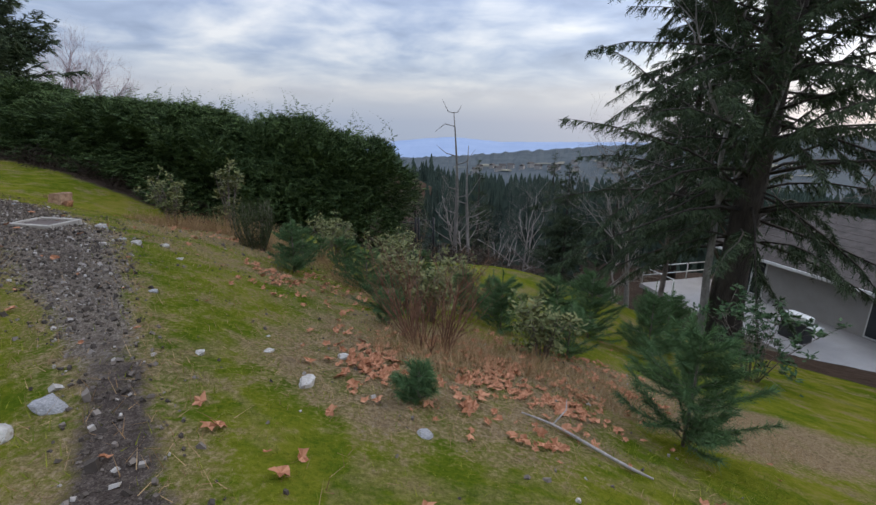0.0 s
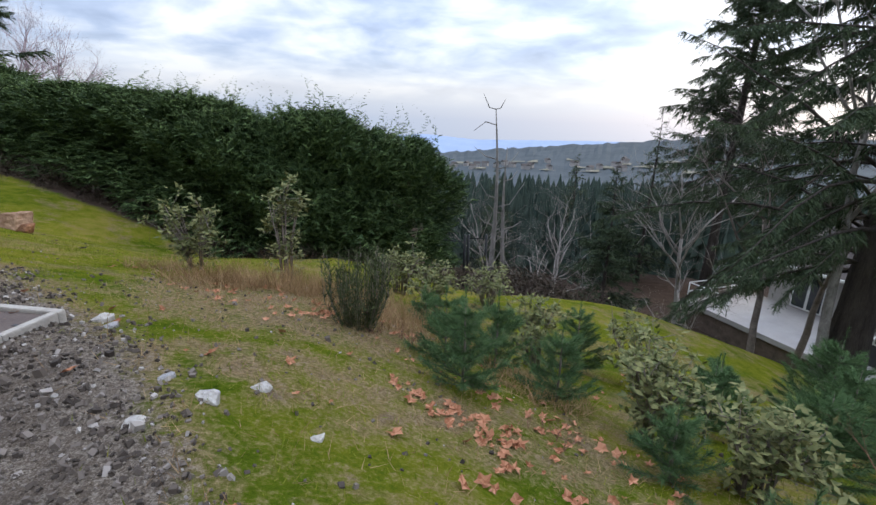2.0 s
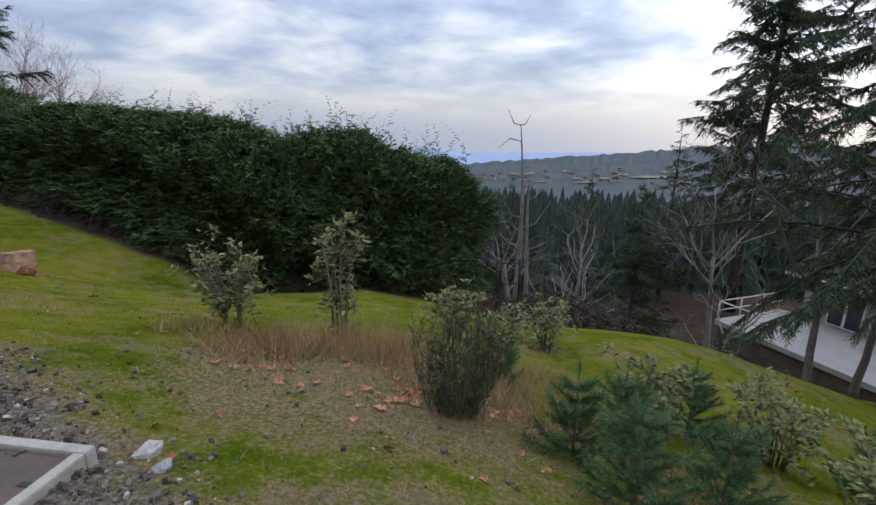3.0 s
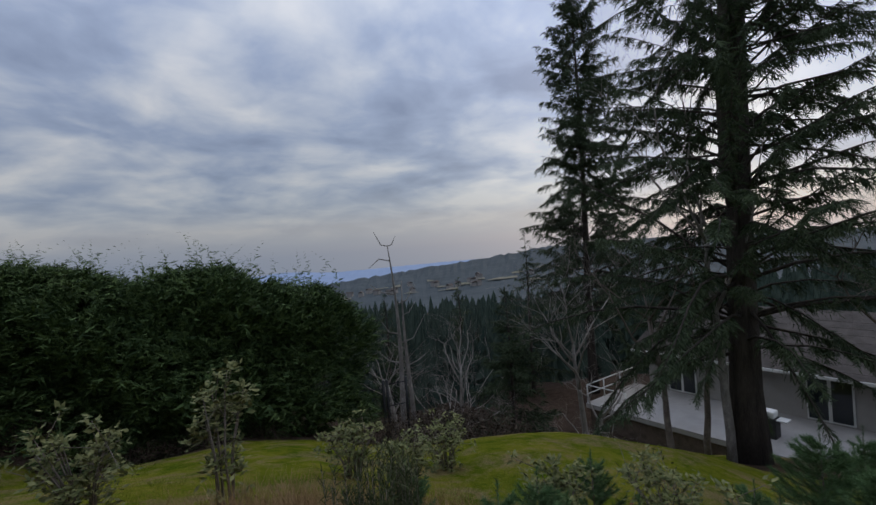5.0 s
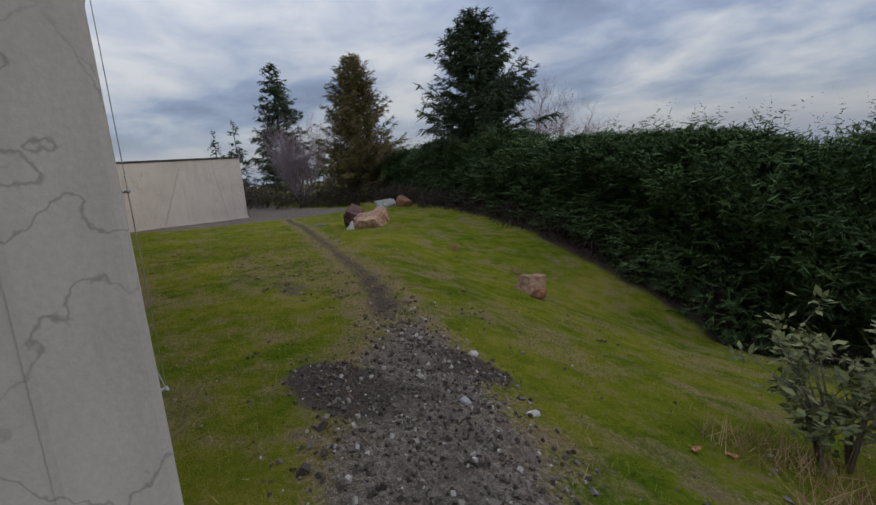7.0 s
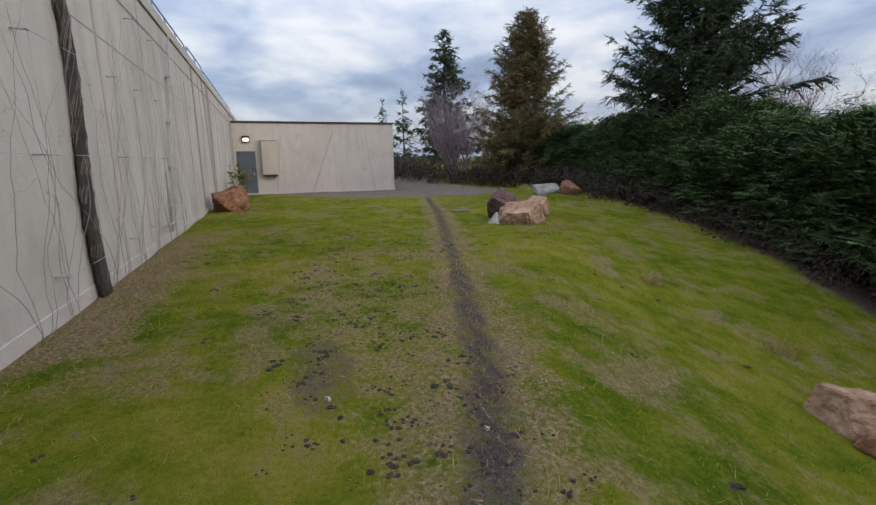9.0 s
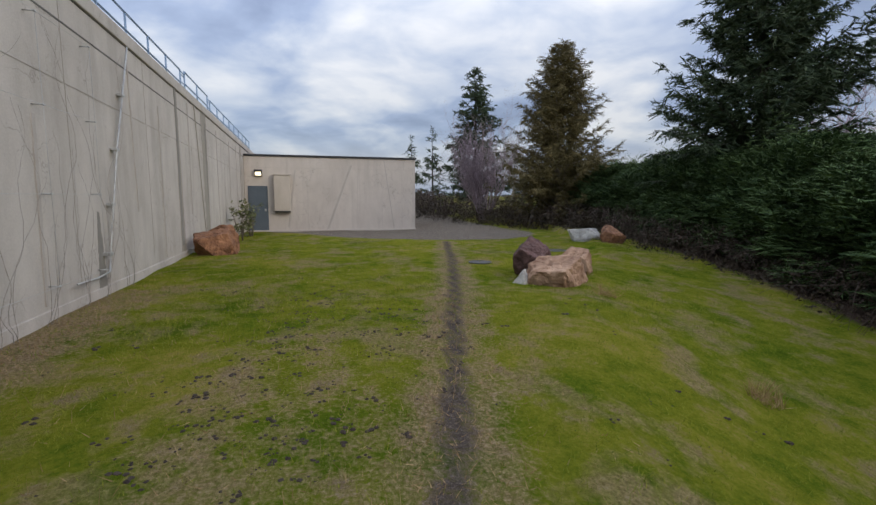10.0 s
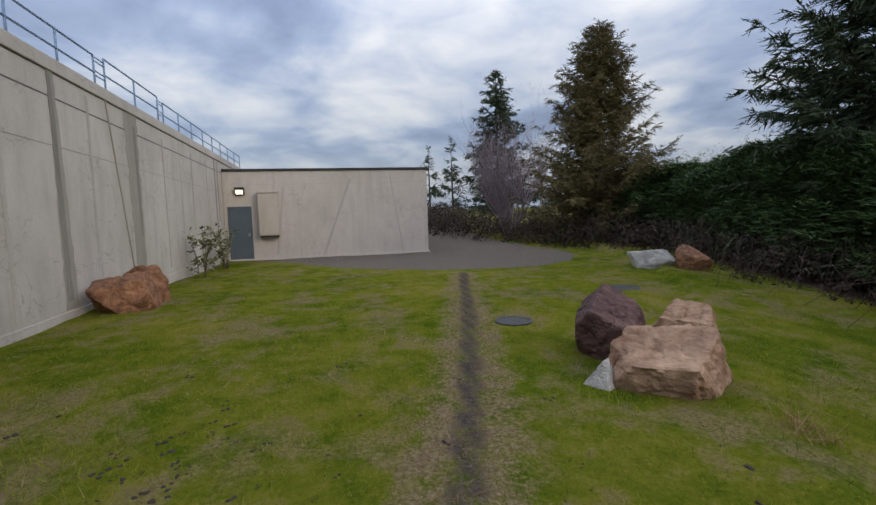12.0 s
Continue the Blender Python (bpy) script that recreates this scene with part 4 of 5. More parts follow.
leafy_shrub("wall_shrub", on_ground(-31.7, 6.5), 1.15, 0.5, "straggly green shrub against the tank wall", 223, RHODO, TWIG, 420, 0.12, 9, 2.0, 0.3, group="wall shrubs")


def broom(name, place, height, radius, label, seed, mat, stems=60):
    """Bushy clump of many thin upright stems."""
    rng = np.random.default_rng(seed)
    bush = thing(name, place, label, "shrub")
    tri, wood = [], Tubes()
    for s in range(stems):
        w, rr = rng.random() * 6.28, radius * rng.random() ** 0.6
        q = [Vector((0.45 * rr * math.cos(w), 0.45 * rr * math.sin(w), -0.05)), Vector((rr * 0.95 * math.cos(w), rr * 0.95 * math.sin(w), height * 0.45)), Vector((rr * math.cos(w), rr * math.sin(w), height * (0.75 + 0.3 * rng.random())))]
        wood.add(q, [0.0035, 0.003, 0.002], 3)
        n = 70
        u = 0.08 + 0.92 * rng.random(n)
        qa = np.array([list(p) for p in q])
        at = np.stack([np.interp(u * 2, range(3), qa[:, a]) for a in range(3)], 1)
        tri.append(blades(at, rng.normal(size=(n, 3)) * 0.6 + np.array([0, 0, 1.0]), 0.05 + 0.09 * rng.random(n), np.full(n, 0.009), rng))
    tagged(wood.mesh("stemwork", TWIG, bush), kind="stuff")
    tris_mesh("foliage", np.concatenate(tri), mat, bush)
    return bush


broom("broom_bush", on_ground(-3.85, 8.0), 0.85, 0.42, "dark olive broom bush among dry stalks", 230, foliage("broom_leaf", (0.03, 0.045, 0.018), (0.09, 0.105, 0.045)))
bare_tree("russet_shrub", on_ground(-0.41, 4.62), 1.75, "many-stemmed bare russet shrub in dead leaves", 231, TWIG_RED, 0.012, 3, 0.5, 17, 4, category="bare shrub", ratio=0.45, first=0.25, up=0.5)
bare_tree("russet_shrub", on_ground(-3.4, 7.9), 0.6, "small bare twiggy shrub on the slope", 232, TWIG_RED, 0.007, 2, 0.5, 8, 3, category="bare shrub", ratio=0.55)
bare_tree("russet_shrub", on_ground(-2.2, 6.3), 0.5, "small bare twiggy shrub on the slope", 233, TWIG_RED, 0.006, 2, 0.5, 6, 3, category="bare shrub", ratio=0.55)


def bramble(place, radius, height, seed, group="bramble bank", label="tangled brown bramble thicket at the hedge foot"):
    rng = np.random.default_rng(seed)
    bush = thing("bramble", place, label, "bramble", group)
    wood = Tubes()
    for s in range(46):
        w = rng.random() * 6.28
        le = radius * (0.5 + 0.8 * rng.random())
        a = Vector((rng.normal() * radius * 0.35, rng.normal() * radius * 0.35, -0.05))
        h = height * (0.5 + 0.7 * rng.random())
        q = [a, a + Vector((math.cos(w) * le * 0.4, math.sin(w) * le * 0.4, h)), a + Vector((math.cos(w) * le * 0.8, math.sin(w) * le * 0.8, h * 0.8)), a + Vector((math.cos(w) * le * 1.15, math.sin(w) * le * 1.15, 0.02))]
        wood.add(q, [0.008, 0.007, 0.005, 0.003], 3)
    tagged(wood.mesh("canework", CANE, bush), kind="stuff")
    n = 1100
    w, rr = rng.random(n) * 6.28, radius * rng.random(n) ** 0.55
    at = np.stack([rr * np.cos(w), rr * np.sin(w), height * (1 - (rr / radius) ** 2) * (0.4 + 0.7 * rng.random(n)) + 0.03], 1)
    tri = blades(at, rng.normal(size=(n, 3)), 0.06 + 0.06 * rng.random(n), 0.035 + 0.03 * rng.random(n), rng)
    tris_mesh("foliage", tri, BRAMBLE, bush)
    return bush


def build_brambles():
    rnd = random.Random(4)
    models = [bramble(on_ground(-26.5, 20.6), 1.3, 1.1, 240), bramble(on_ground(-24.6, 20.3), 1.2, 0.9, 241), bramble(on_ground(-22.6, 19.4), 1.2, 0.9, 242)]
    x = -20.5
    while x > -30 and x < -4.5:
        y = hedge_y(x) - 0.75
        b = copy_thing(models[rnd.randrange(3)], pose(*on_ground(x, y), 0, 0, rnd.random() * 360))
        s = lerp([-20, -12, -5], [0.95, 0.62, 0.6], x)
        b.scale = (s * 1.1, s * 1.1, s * (0.7 + 0.3 * rnd.random()))
        x += 1.25
    for x, y, s in ((-29.5, 21.3, 1.3), (-31.8, 21.6, 1.5), (-34.0, 21.0, 1.6), (-27.8, 22.4, 1.4), (-37.0, 20.0, 1.4), (-39.5, 19.2, 1.3), (-43, 18, 1.6), (-46, 17, 1.9), (-49, 18.5, 2.2), (-52, 16, 2.0), (-56, 18, 2.4), (-44, 21, 2.2), (-38.5, 22, 2.0), (-31.0, 23.2, 1.9), (-33.2, 23.4, 2.0), (-29.0, 22.6, 1.6), (0.4, 18.3, 1.5), (-0.9, 17.6, 1.1), (2.0, 18.8, 1.4), (-2.4, 17.0, 0.9), (0.2, 20.6, 1.6)):
        b = copy_thing(models[rnd.randrange(3)], pose(*on_ground(x, y), 0, 0, rnd.random() * 360))
        b.scale = (s, s, s * 0.8)


build_brambles()

# bare trees
bare_tree("lichen_oak", (7.3, 20.2, ground_z(7.3, 20.2)), 6.0, "bare twisted oak with pale lichen", 301, TWIG_PALE, 0.14, 5, 0.75, 1, 3, (-0.15, 0), up=0.3)
bare_tree("lichen_oak", (7.7, 17.5, ground_z(7.7, 17.5)), 9.5, "bare slender oak beside the fir", 302, TWIG, 0.13, 5, 0.6, 1, 3, (0.02, 0), up=0.35, first=0.5)
bare_tree("lichen_oak", (9.6, 17.9, ground_z(9.6, 17.9)), 10.0, "bare slender oak beside the fir", 303, TWIG, 0.13, 5, 0.6, 1, 3, (0.03, 0), up=0.35, first=0.5)
bare_tree("pale_birch", (8.3, 15.7, ground_z(8.3, 15.7)), 13.0, "pale lichen-covered slim trunk leaning on the fir", 304, BARK_PALE, 0.15, 4, 0.5, 1, 3, (-0.02, 0), up=0.4, first=0.6)
bare_tree("lichen_oak", (5.5, 20.5, ground_z(5.5, 20.5)), 3.2, "low bare lichen-grey thicket tree", 305, TWIG_PALE, 0.07, 5, 0.9, 3, 3, up=0.15)
bare_tree("lichen_oak", (9.0, 25.0, ground_z(9, 25.0)), 11.0, "tall bare oak with pale branches", 306, TWIG_PALE, 0.16, 5, 0.65, 1, 4, up=0.3)
bare_tree("lichen_oak", (1.6, 23.5, ground_z(1.6, 23.5)), 5.0, "bare grey thicket tree below the slope", 307, TWIG_PALE, 0.07, 5, 0.8, 3, 3, up=0.2)
bare_tree("lichen_oak", (-0.2, 26.5, ground_z(-0.2, 26.5)), 6.5, "bare grey thicket tree below the slope", 308, TWIG_PALE, 0.08, 5, 0.7, 2, 3, up=0.25)
bare_tree("lichen_oak", (4.0, 29.0, ground_z(4, 29)), 7.5, "bare grey thicket tree below the slope", 309, TWIG_PALE, 0.09, 5, 0.7, 2, 3, up=0.25)
bare_tree("lichen_oak", (13.0, 13.5, ground_z(13, 13.5)), 9.0, "bare oak near the house terrace", 310, TWIG, 0.14, 5, 0.7, 1, 4, up=0.25)
bare_tree("yard_thicket", (-40.5, 20.0, -0.1), 7.0, "grey bare many-stemmed thicket by the gravel yard", 311, TWIG_PINK, 0.055, 4, 0.45, 24, 4, category="bare tree", up=0.6, ratio=0.55)
bare_tree("plum_tree", (-25.8, 31.0, -0.5), 6.6, "bare pinkish-grey tree behind the hedge", 312, TWIG_PINK, 0.16, 5, 0.55, 3, 4, up=0.5)
bare_tree("lichen_oak", (-52.0, 27.0, -0.5), 9.5, "bare pale tree behind the gravel yard", 313, TWIG_PALE, 0.12, 5, 0.55, 1, 3, up=0.4)


def snag(place, height, label, seed, hooks):
    rng = np.random.default_rng(seed)
    t = thing("dead_snag", place, label, "dead tree", "dead snags")
    pts = [(0.25 * math.sin(u * 3 + seed) * u, 0.15 * math.cos(u * 4) * u, u * height - 0.3) for u in np.linspace(0, 1, 10)]
    v, f = tube_data(pts, [0.13 * (1 - u) + 0.018 for u in np.linspace(0, 1, 10)], 7)
    link_mesh("trunk", v, f, BARK_PALE, t, True)
    for u, w, le, up in hooks:
        c = Vector([np.interp(u, np.linspace(0, 1, 10), [q[a] for q in pts]) for a in range(3)])
        q = [c, c + Vector((math.cos(w) * le * 0.5, math.sin(w) * le * 0.5, le * 0.12)), c + Vector((math.cos(w) * le, math.sin(w) * le, le * up))]
        v, f = tube_data(q, [0.04 * (1.1 - u) + 0.015, 0.022, 0.008], 5)
        link_mesh("branch", v, f, BARK_PALE, t, True)


snag((-0.65, 23.2, ground_z(-0.65, 23.2)), 2.2 - ground_z(-0.65, 23.2), "grey dead snag with a forked bare top", 7, [(0.995, 3.3, 0.55, 1.1), (0.995, 0.3, 0.4, 1.0), (0.92, 3.4, 0.95, -0.25), (0.75, 3.0, 1.0, 0.5), (0.7, 0.2, 0.9, 0.8), (0.55, 3.3, 0.8, 0.9), (0.5, 0.1, 1.2, 0.9), (0.4, 2.9, 0.9, 0.6)])
snag((0.1, 24.5, ground_z(0.1, 24.5)), 0.6 - ground_z(0.1, 24.5), "thin grey dead snag", 9, [(0.8, 0.4, 0.7, 0.7), (0.6, 3.0, 0.7, 0.6), (0.7, 1.5, 0.5, 0.8), (0.5, 0.2, 1.0, 0.4)])


# ---- stones ----
def rock(name, place, size, label, seed, mat, rz=0.0, cuts=7, category="boulder", group="", faces=()):
    """A hewn block: a lump cut by planes (given or random), with rough faces."""
    rng = random.Random(seed)
    bm = bmesh.new()
    bmesh.ops.create_icosphere(bm, subdivisions=5 if faces else (4 if max(size) > 0.4 else 2), radius=1)
    planes = [(Vector(n).normalized(), c) for n, c in faces]
    if not planes:
        planes = [(Vector((0, 0, -1)), 0.6), (Vector((0.5 * (rng.random() - 0.5), 0.5 * (rng.random() - 0.5), 1)).normalized(), 0.5 + 0.15 * rng.random())]
        for k in range(cuts + 3):
            w = 2 * math.pi * (k * 0.618 + 0.25 * rng.random())
            planes.append((Vector((math.cos(w), math.sin(w), 1.5 * (rng.random() - 0.42))).normalized(), 0.6 + 0.28 * rng.random()))
    else:
        for k in range(9):
            n = Vector((rng.gauss(0, 1), rng.gauss(0, 1), rng.gauss(0.2, 0.8))).normalized()
            planes.append((n, 0.92 + 0.14 * rng.random()))
    for v in bm.verts:
        d = v.co.normalized()
        r = 1.5
        for n, c in planes:
            k = d.dot(n)
            if k > 0.01:
                r = min(r, c / k)
        p = d * r
        ridge = 1 - abs(noise.noise(p * 2.3 + Vector((0, 0, seed))))
        p += d * (0.06 * noise.noise(p * 1.7 + Vector((seed, 0, 0))) + 0.045 * noise.noise(p * 4.5 + Vector((0, seed, 0))) + 0.022 * noise.noise(p * 11) - 0.05 * max(0, ridge - 0.86) / 0.14)
        v.co = Vector((p.x * size[0] / 1.6, p.y * size[1] / 1.6, p.z * size[2] / 1.15))
    ob = part(name, bm, mat)
    ob.matrix_basis = pose(place[0], place[1], place[2] + size[2] * 0.42, rng.random() * 8 - 4, rng.random() * 8 - 4, rz)
    return tagged(ob, label, category, group)


G = "boulders on the lawn"
rock("boulder", (-18.55, 13.02, ground_z(-18.55, 13.02) - 0.03), (0.84, 0.76, 0.5), "big tan quarried boulder with pale sloping top", 3, ROCK_PINK, 46, group=G,
     faces=(((-0.05, -0.42, 1), 0.42), ((0.05, -1, -0.3), 0.72), ((1, -0.25, 0.1), 0.82), ((-0.8, -0.6, 0.35), 0.78), ((-1, 0.3, 0.1), 0.8), ((0, 1, 0.25), 0.75), ((0, 0, -1), 0.6), ((0.6, -0.8, -0.5), 0.85)))
rock("boulder", (-19.42, 13.05, ground_z(-19.42, 13.05)), (0.66, 0.6, 0.62), "dark maroon boulder leaning on a paler one", 5, ROCK_DARK, 40, group=G,
     faces=(((0.35, -0.2, 1), 0.6), ((-0.6, -0.2, 0.8), 0.75), ((0.1, -1, -0.25), 0.72), ((-1, -0.3, -0.1), 0.8), ((1, 0, 0.2), 0.8), ((0, 1, 0.1), 0.8), ((0, 0, -1), 0.6), ((-0.5, -0.6, -0.7), 0.75)))
rock("boulder", (-19.35, 13.95, ground_z(-19.35, 13.95)), (0.62, 0.46, 0.46), "pale tan boulder behind the big one", 8, ROCK_PINK, 44, group=G,
     faces=(((0.1, -0.3, 1), 0.55), ((0, -1, 0.15), 0.7), ((1, 0, 0.2), 0.78), ((-0.8, 0, 0.5), 0.72), ((0, 1, 0.1), 0.8), ((0, 0, -1), 0.6)))
rock("white_rock", (-18.62, 12.5, ground_z(-18.62, 12.5) - 0.02), (0.26, 0.18, 0.26), "small pointed white rock in the grass", 9, ROCK_PALE, 40, 5, "rock",
     faces=(((0.95, -0.2, 0.35), 0.42), ((-0.75, 0.1, 0.75), 0.44), ((-0.2, -0.9, 0.4), 0.5), ((0.3, -0.7, 0.6), 0.55), ((0, 0.9, 0.4), 0.5), ((0.2, 0.1, 1), 0.8), ((0, 0, -1), 0.55)))
rock("boulder", (-23.85, 6.6, 0.0), (0.84, 0.66, 0.66), "rusty brown wedge-shaped boulder by the tank wall", 12, ROCK_RED, 112, group=G,
     faces=(((-0.1, -0.15, 1), 0.5), ((0.05, -1, 0.1), 0.7), ((-0.8, -0.25, -0.75), 0.66), ((1, -0.3, 0.25), 0.75), ((0, 1, 0), 0.75), ((0, 0, -1), 0.6), ((0.5, -0.7, -0.4), 0.8)))
rock("boulder", (-24.5, 6.62, 0.0), (0.66, 0.5, 0.72), "dark rusty boulder by the tank wall", 13, ROCK_RED, 100, group=G)
rock("boulder", (-25.2, 17.9, ground_z(-25.2, 17.9)), (0.95, 0.6, 0.44), "pale grey lichen-spotted boulder at the lawn edge", 14, ROCK_PALE, 40, group=G)
rock("boulder", (-24.4, 18.45, ground_z(-24.4, 18.45)), (0.8, 0.6, 0.42), "brown boulder at the lawn edge", 15, ROCK_RED, 50, group=G)
rock("boulder", (-11.5, 12.45, ground_z(-11.5, 12.45)), (0.46, 0.4, 0.42), "pale pinkish stone on the grass slope", 16, ROCK_PINK, 25, group=G)
rock("stone", (-11.2, 12.28, ground_z(-11.2, 12.28)), (0.28, 0.24, 0.2), "small rusty stone beside a bigger one", 17, ROCK_RED, 75, category="stone")
for i, (x, y, s) in enumerate([(-2.2, 2.06, 0.2), (-2.25, 1.8, 0.26), (-1.14, 2.84, 0.2), (-0.31, 2.49, 0.13), (-1.09, 3.57, 0.16), (-5.5, 6.55, 0.19), (-5.36, 6.42, 0.15), (-4.2, 5.5, 0.17), (-4.02, 5.76, 0.15), (-4.55, 5.72, 0.13), (-4.4, 5.2, 0.16), (-8.6, 8.3, 0.14), (-7.9, 7.6, 0.12), (-7.6, 7.9, 0.1), (-1.9, 2.9, 0.12), (-2.9, 3.9, 0.12), (-1.6, 3.3, 0.12), (-3.6, 5.4, 0.11)]):
    rock("stone", on_ground(x, y, -0.02), (s * 0.75, s * 0.58, s * 0.36), "pale angular stone lying on the ground", 400 + i, ROCK_PALE if i % 3 else PEBBLE, i * 47, 6, "stone", "loose stones")


# ---- house below the slope ----
def build_house():
    house = thing("house", (10.2, 26.5, -7.5), "pale stucco bungalow with brown shingle roof behind the firs", "house", rz=-70.7)
    w = boxed("wall", (1.0, 20.0, 4.8, 13.0, -1.3, 2.35), STUCCO, house)
    # roof as two pitched slabs
    for k, (ya, za, yb, zb) in enumerate([(4.0, 2.2, 9.0, 4.3), (14.0, 2.2, 9.0, 4.3)]):
        verts = [(0.4, ya, za), (20.6, ya, za), (20.6, yb, zb), (0.4, yb, zb)]
        verts += [(a, b, c + 0.14) for a, b, c in verts]
        link_mesh("roof", verts, [(3, 2, 1, 0), (4, 5, 6, 7), (0, 1, 5, 4), (1, 2, 6, 5), (2, 3, 7, 6), (3, 0, 4, 7)], SHINGLE, house)
    boxed("gutter", (0.4, 20.6, 3.92, 4.0, 2.18, 2.32), WHITE, house, 0.01)
    for z in np.arange(2.5, 4.2, 0.22):
        y = 4.0 + (z - 2.34) / 2.1 * 5.0
        boxed("shingle_course", (0.4, 20.6, y, y + 0.06, z - 0.03, z + 0.012), SHINGLE, house)

    def opening(x, wd, z0, z1, panes):
        o = boxed("window", (x, x + wd, 4.74, 4.79, z0, z1), WHITE, house)
        step = wd / panes
        for i in range(panes):
            boxed("pane", (x + i * step + 0.07, x + (i + 1) * step - 0.07, 4.715, 4.738, z0 + 0.08, z1 - 0.08), GLASS, o)
    opening(2.2, 1.5, 0.05, 2.05, 2)
    opening(8.6, 1.7, 0.05, 2.05, 2)
    opening(12.4, 1.2, 0.9, 1.9, 1)
    terrace = thing("terrace", (10.2, 26.5, -7.5), "pale concrete terrace with retaining edge by the house", "terrace", rz=-70.7)
    boxed("slab", (0, 15, 0, 4.79, -0.25, 0.0), PATIO, terrace, 0.02)
    boxed("retaining_wall", (0.15, 14.8, 0.15, 0.35, -2.2, -0.255), TIMBER, terrace)
    rail = thing("terrace_rail", (10.2, 26.5, -7.5), "white painted terrace rail", "railing", rz=-70.7)

    def pole(name, a, b, r=0.03):
        v, f = tube_data([a, b], [r, r], 6)
        link_mesh(name, v, f, WHITE, rail, True)
    for y in (0.08, 1.6, 3.2, 4.7):
        pole("post", (0.08, y, 0), (0.08, y, 1.0))
    for z in (1.0, 0.5):
        pole("rail", (0.08, 0.08, z), (0.08, 4.7, z))
    pole("rail", (0.08, 0.08, 1.0), (2.4, 0.08, 1.0))
    pole("post", (2.4, 0.08, 0), (2.4, 0.08, 1.0))
    grill = thing("barbecue", (14.4, 19.6, -7.5), "grey barbecue with a pale hood on the terrace", "barbecue", rz=-70.7)
    boxed("cart", (-0.55, 0.55, -0.28, 0.28, 0.0, 0.85), DARK_METAL, grill, 0.03)
    boxed("hood", (-0.5, 0.5, -0.27, 0.27, 0.855, 1.15), WHITE, grill, 0.08)
    boxed("side_shelf", (0.56, 0.95, -0.25, 0.25, 0.8, 0.85), WHITE, grill, 0.01)


build_house()


def build_gate():
    gate = thing("mesh_gate", (-2.1, 18.42, ground_z(-2.1, 18.4)), "black steel gate posts with wire mesh panel at the hedge end", "gate")
    for x in (0.0, 0.12, 0.72):
        v, f = tube_data([(x, 0.05 * (x > 0.5), -0.3), (x, 0.05 * (x > 0.5), 1.85)], [0.045, 0.045], 8)
        link_mesh("post", v, f, BLACK_PAINT, gate, True)
    for z in (0.15, 1.05, 1.72):
        v, f = tube_data([(0.12, 0, z), (0.72, 0.05, z)], [0.02, 0.02], 6)
        link_mesh("rail", v, f, BLACK_PAINT, gate, True)
    t = Tubes()
    for k in range(14):
        a = -0.5 + k * 0.12
        for s in (1, -1):
            p = [(max(0.12, min(0.72, a + u * 1.57 * s + (1.2 if s < 0 else 0))), 0.02, 0.15 + u * 1.57) for u in (0, 0.25, 0.5, 0.75, 1)]
            t.add(p, [0.002] * 5, 3)
    t.mesh("mesh_panel", STEEL, gate)
    v, f = tube_data([(-1.1, 0.3, 1.6), (0, 0, 1.6)], [0.02, 0.02], 6)
    link_mesh("brace", v, f, BLACK_PAINT, gate, True)


build_gate()


# ---- fittings on and beside the tank wall ----
def build_wires():
    """Plant wires on steel stand-offs, and the dry climber on them."""
    rng = np.random.default_rng(8)
    wires = thing("trellis_wires", (0, WALL_Y, 0), "thin steel plant wires on stand-offs along the tank wall", "trellis")

    def pole(name, a, b, r, mat=STEEL, n=6):
        v, f = tube_data([a, b], [r, r], n)
        return link_mesh(name, v, f, mat, wires, True)
    xs = [-8.6, -10.5, -12.4, -14.1, -16.4, -17.6, -18.9]
    for x in xs:
        for z in (0.42, 1.5, 2.5, 3.5):
            so = pole("stand_off", (x, -0.01, z), (x, 0.11, z), 0.009)
            pole("clip", (x - 0.02, 0.115, z), (x + 0.02, 0.115, z), 0.012)
        pole("wire", (x, 0.115, 0.42), (x, 0.115, 3.5), 0.0025)
    for z in (0.42, 1.5, 2.5, 3.5):
        pole("wire", (xs[0], 0.115, z), (xs[-1], 0.115, z), 0.0025)
    for i in range(14):
        x0 = -9.2 - i * 0.82 - 0.3 * rng.random()
        vine = thing("dry_climber", (x0, WALL_Y + 0.03, 0), "bare dry climber stems on the tank wall", "climber", "dry climbers")
        for s in range(4):
            pts, p = [], np.array([rng.normal() * 0.1, 0.02, -0.05])
            d = np.array([rng.normal() * 0.25, 0, 1.0])
            top = 1.2 + 2.7 * rng.random()
            while p[2] < top and len(pts) < 40:
                pts.append(tuple(p))
                d[0] = 0.85 * d[0] + 0.3 * rng.normal()
                p = p + unit(d) * 0.14
                p[1] = 0.02 + 0.06 * abs(math.sin(p[2] * 2 + i))
            r = [0.0035 * (1 - 0.75 * k / len(pts)) for k in range(len(pts))]
            v, f = tube_data(pts, r, 4)
            link_mesh("stem", v, f, TWIG_PALE, vine, True)


build_wires()


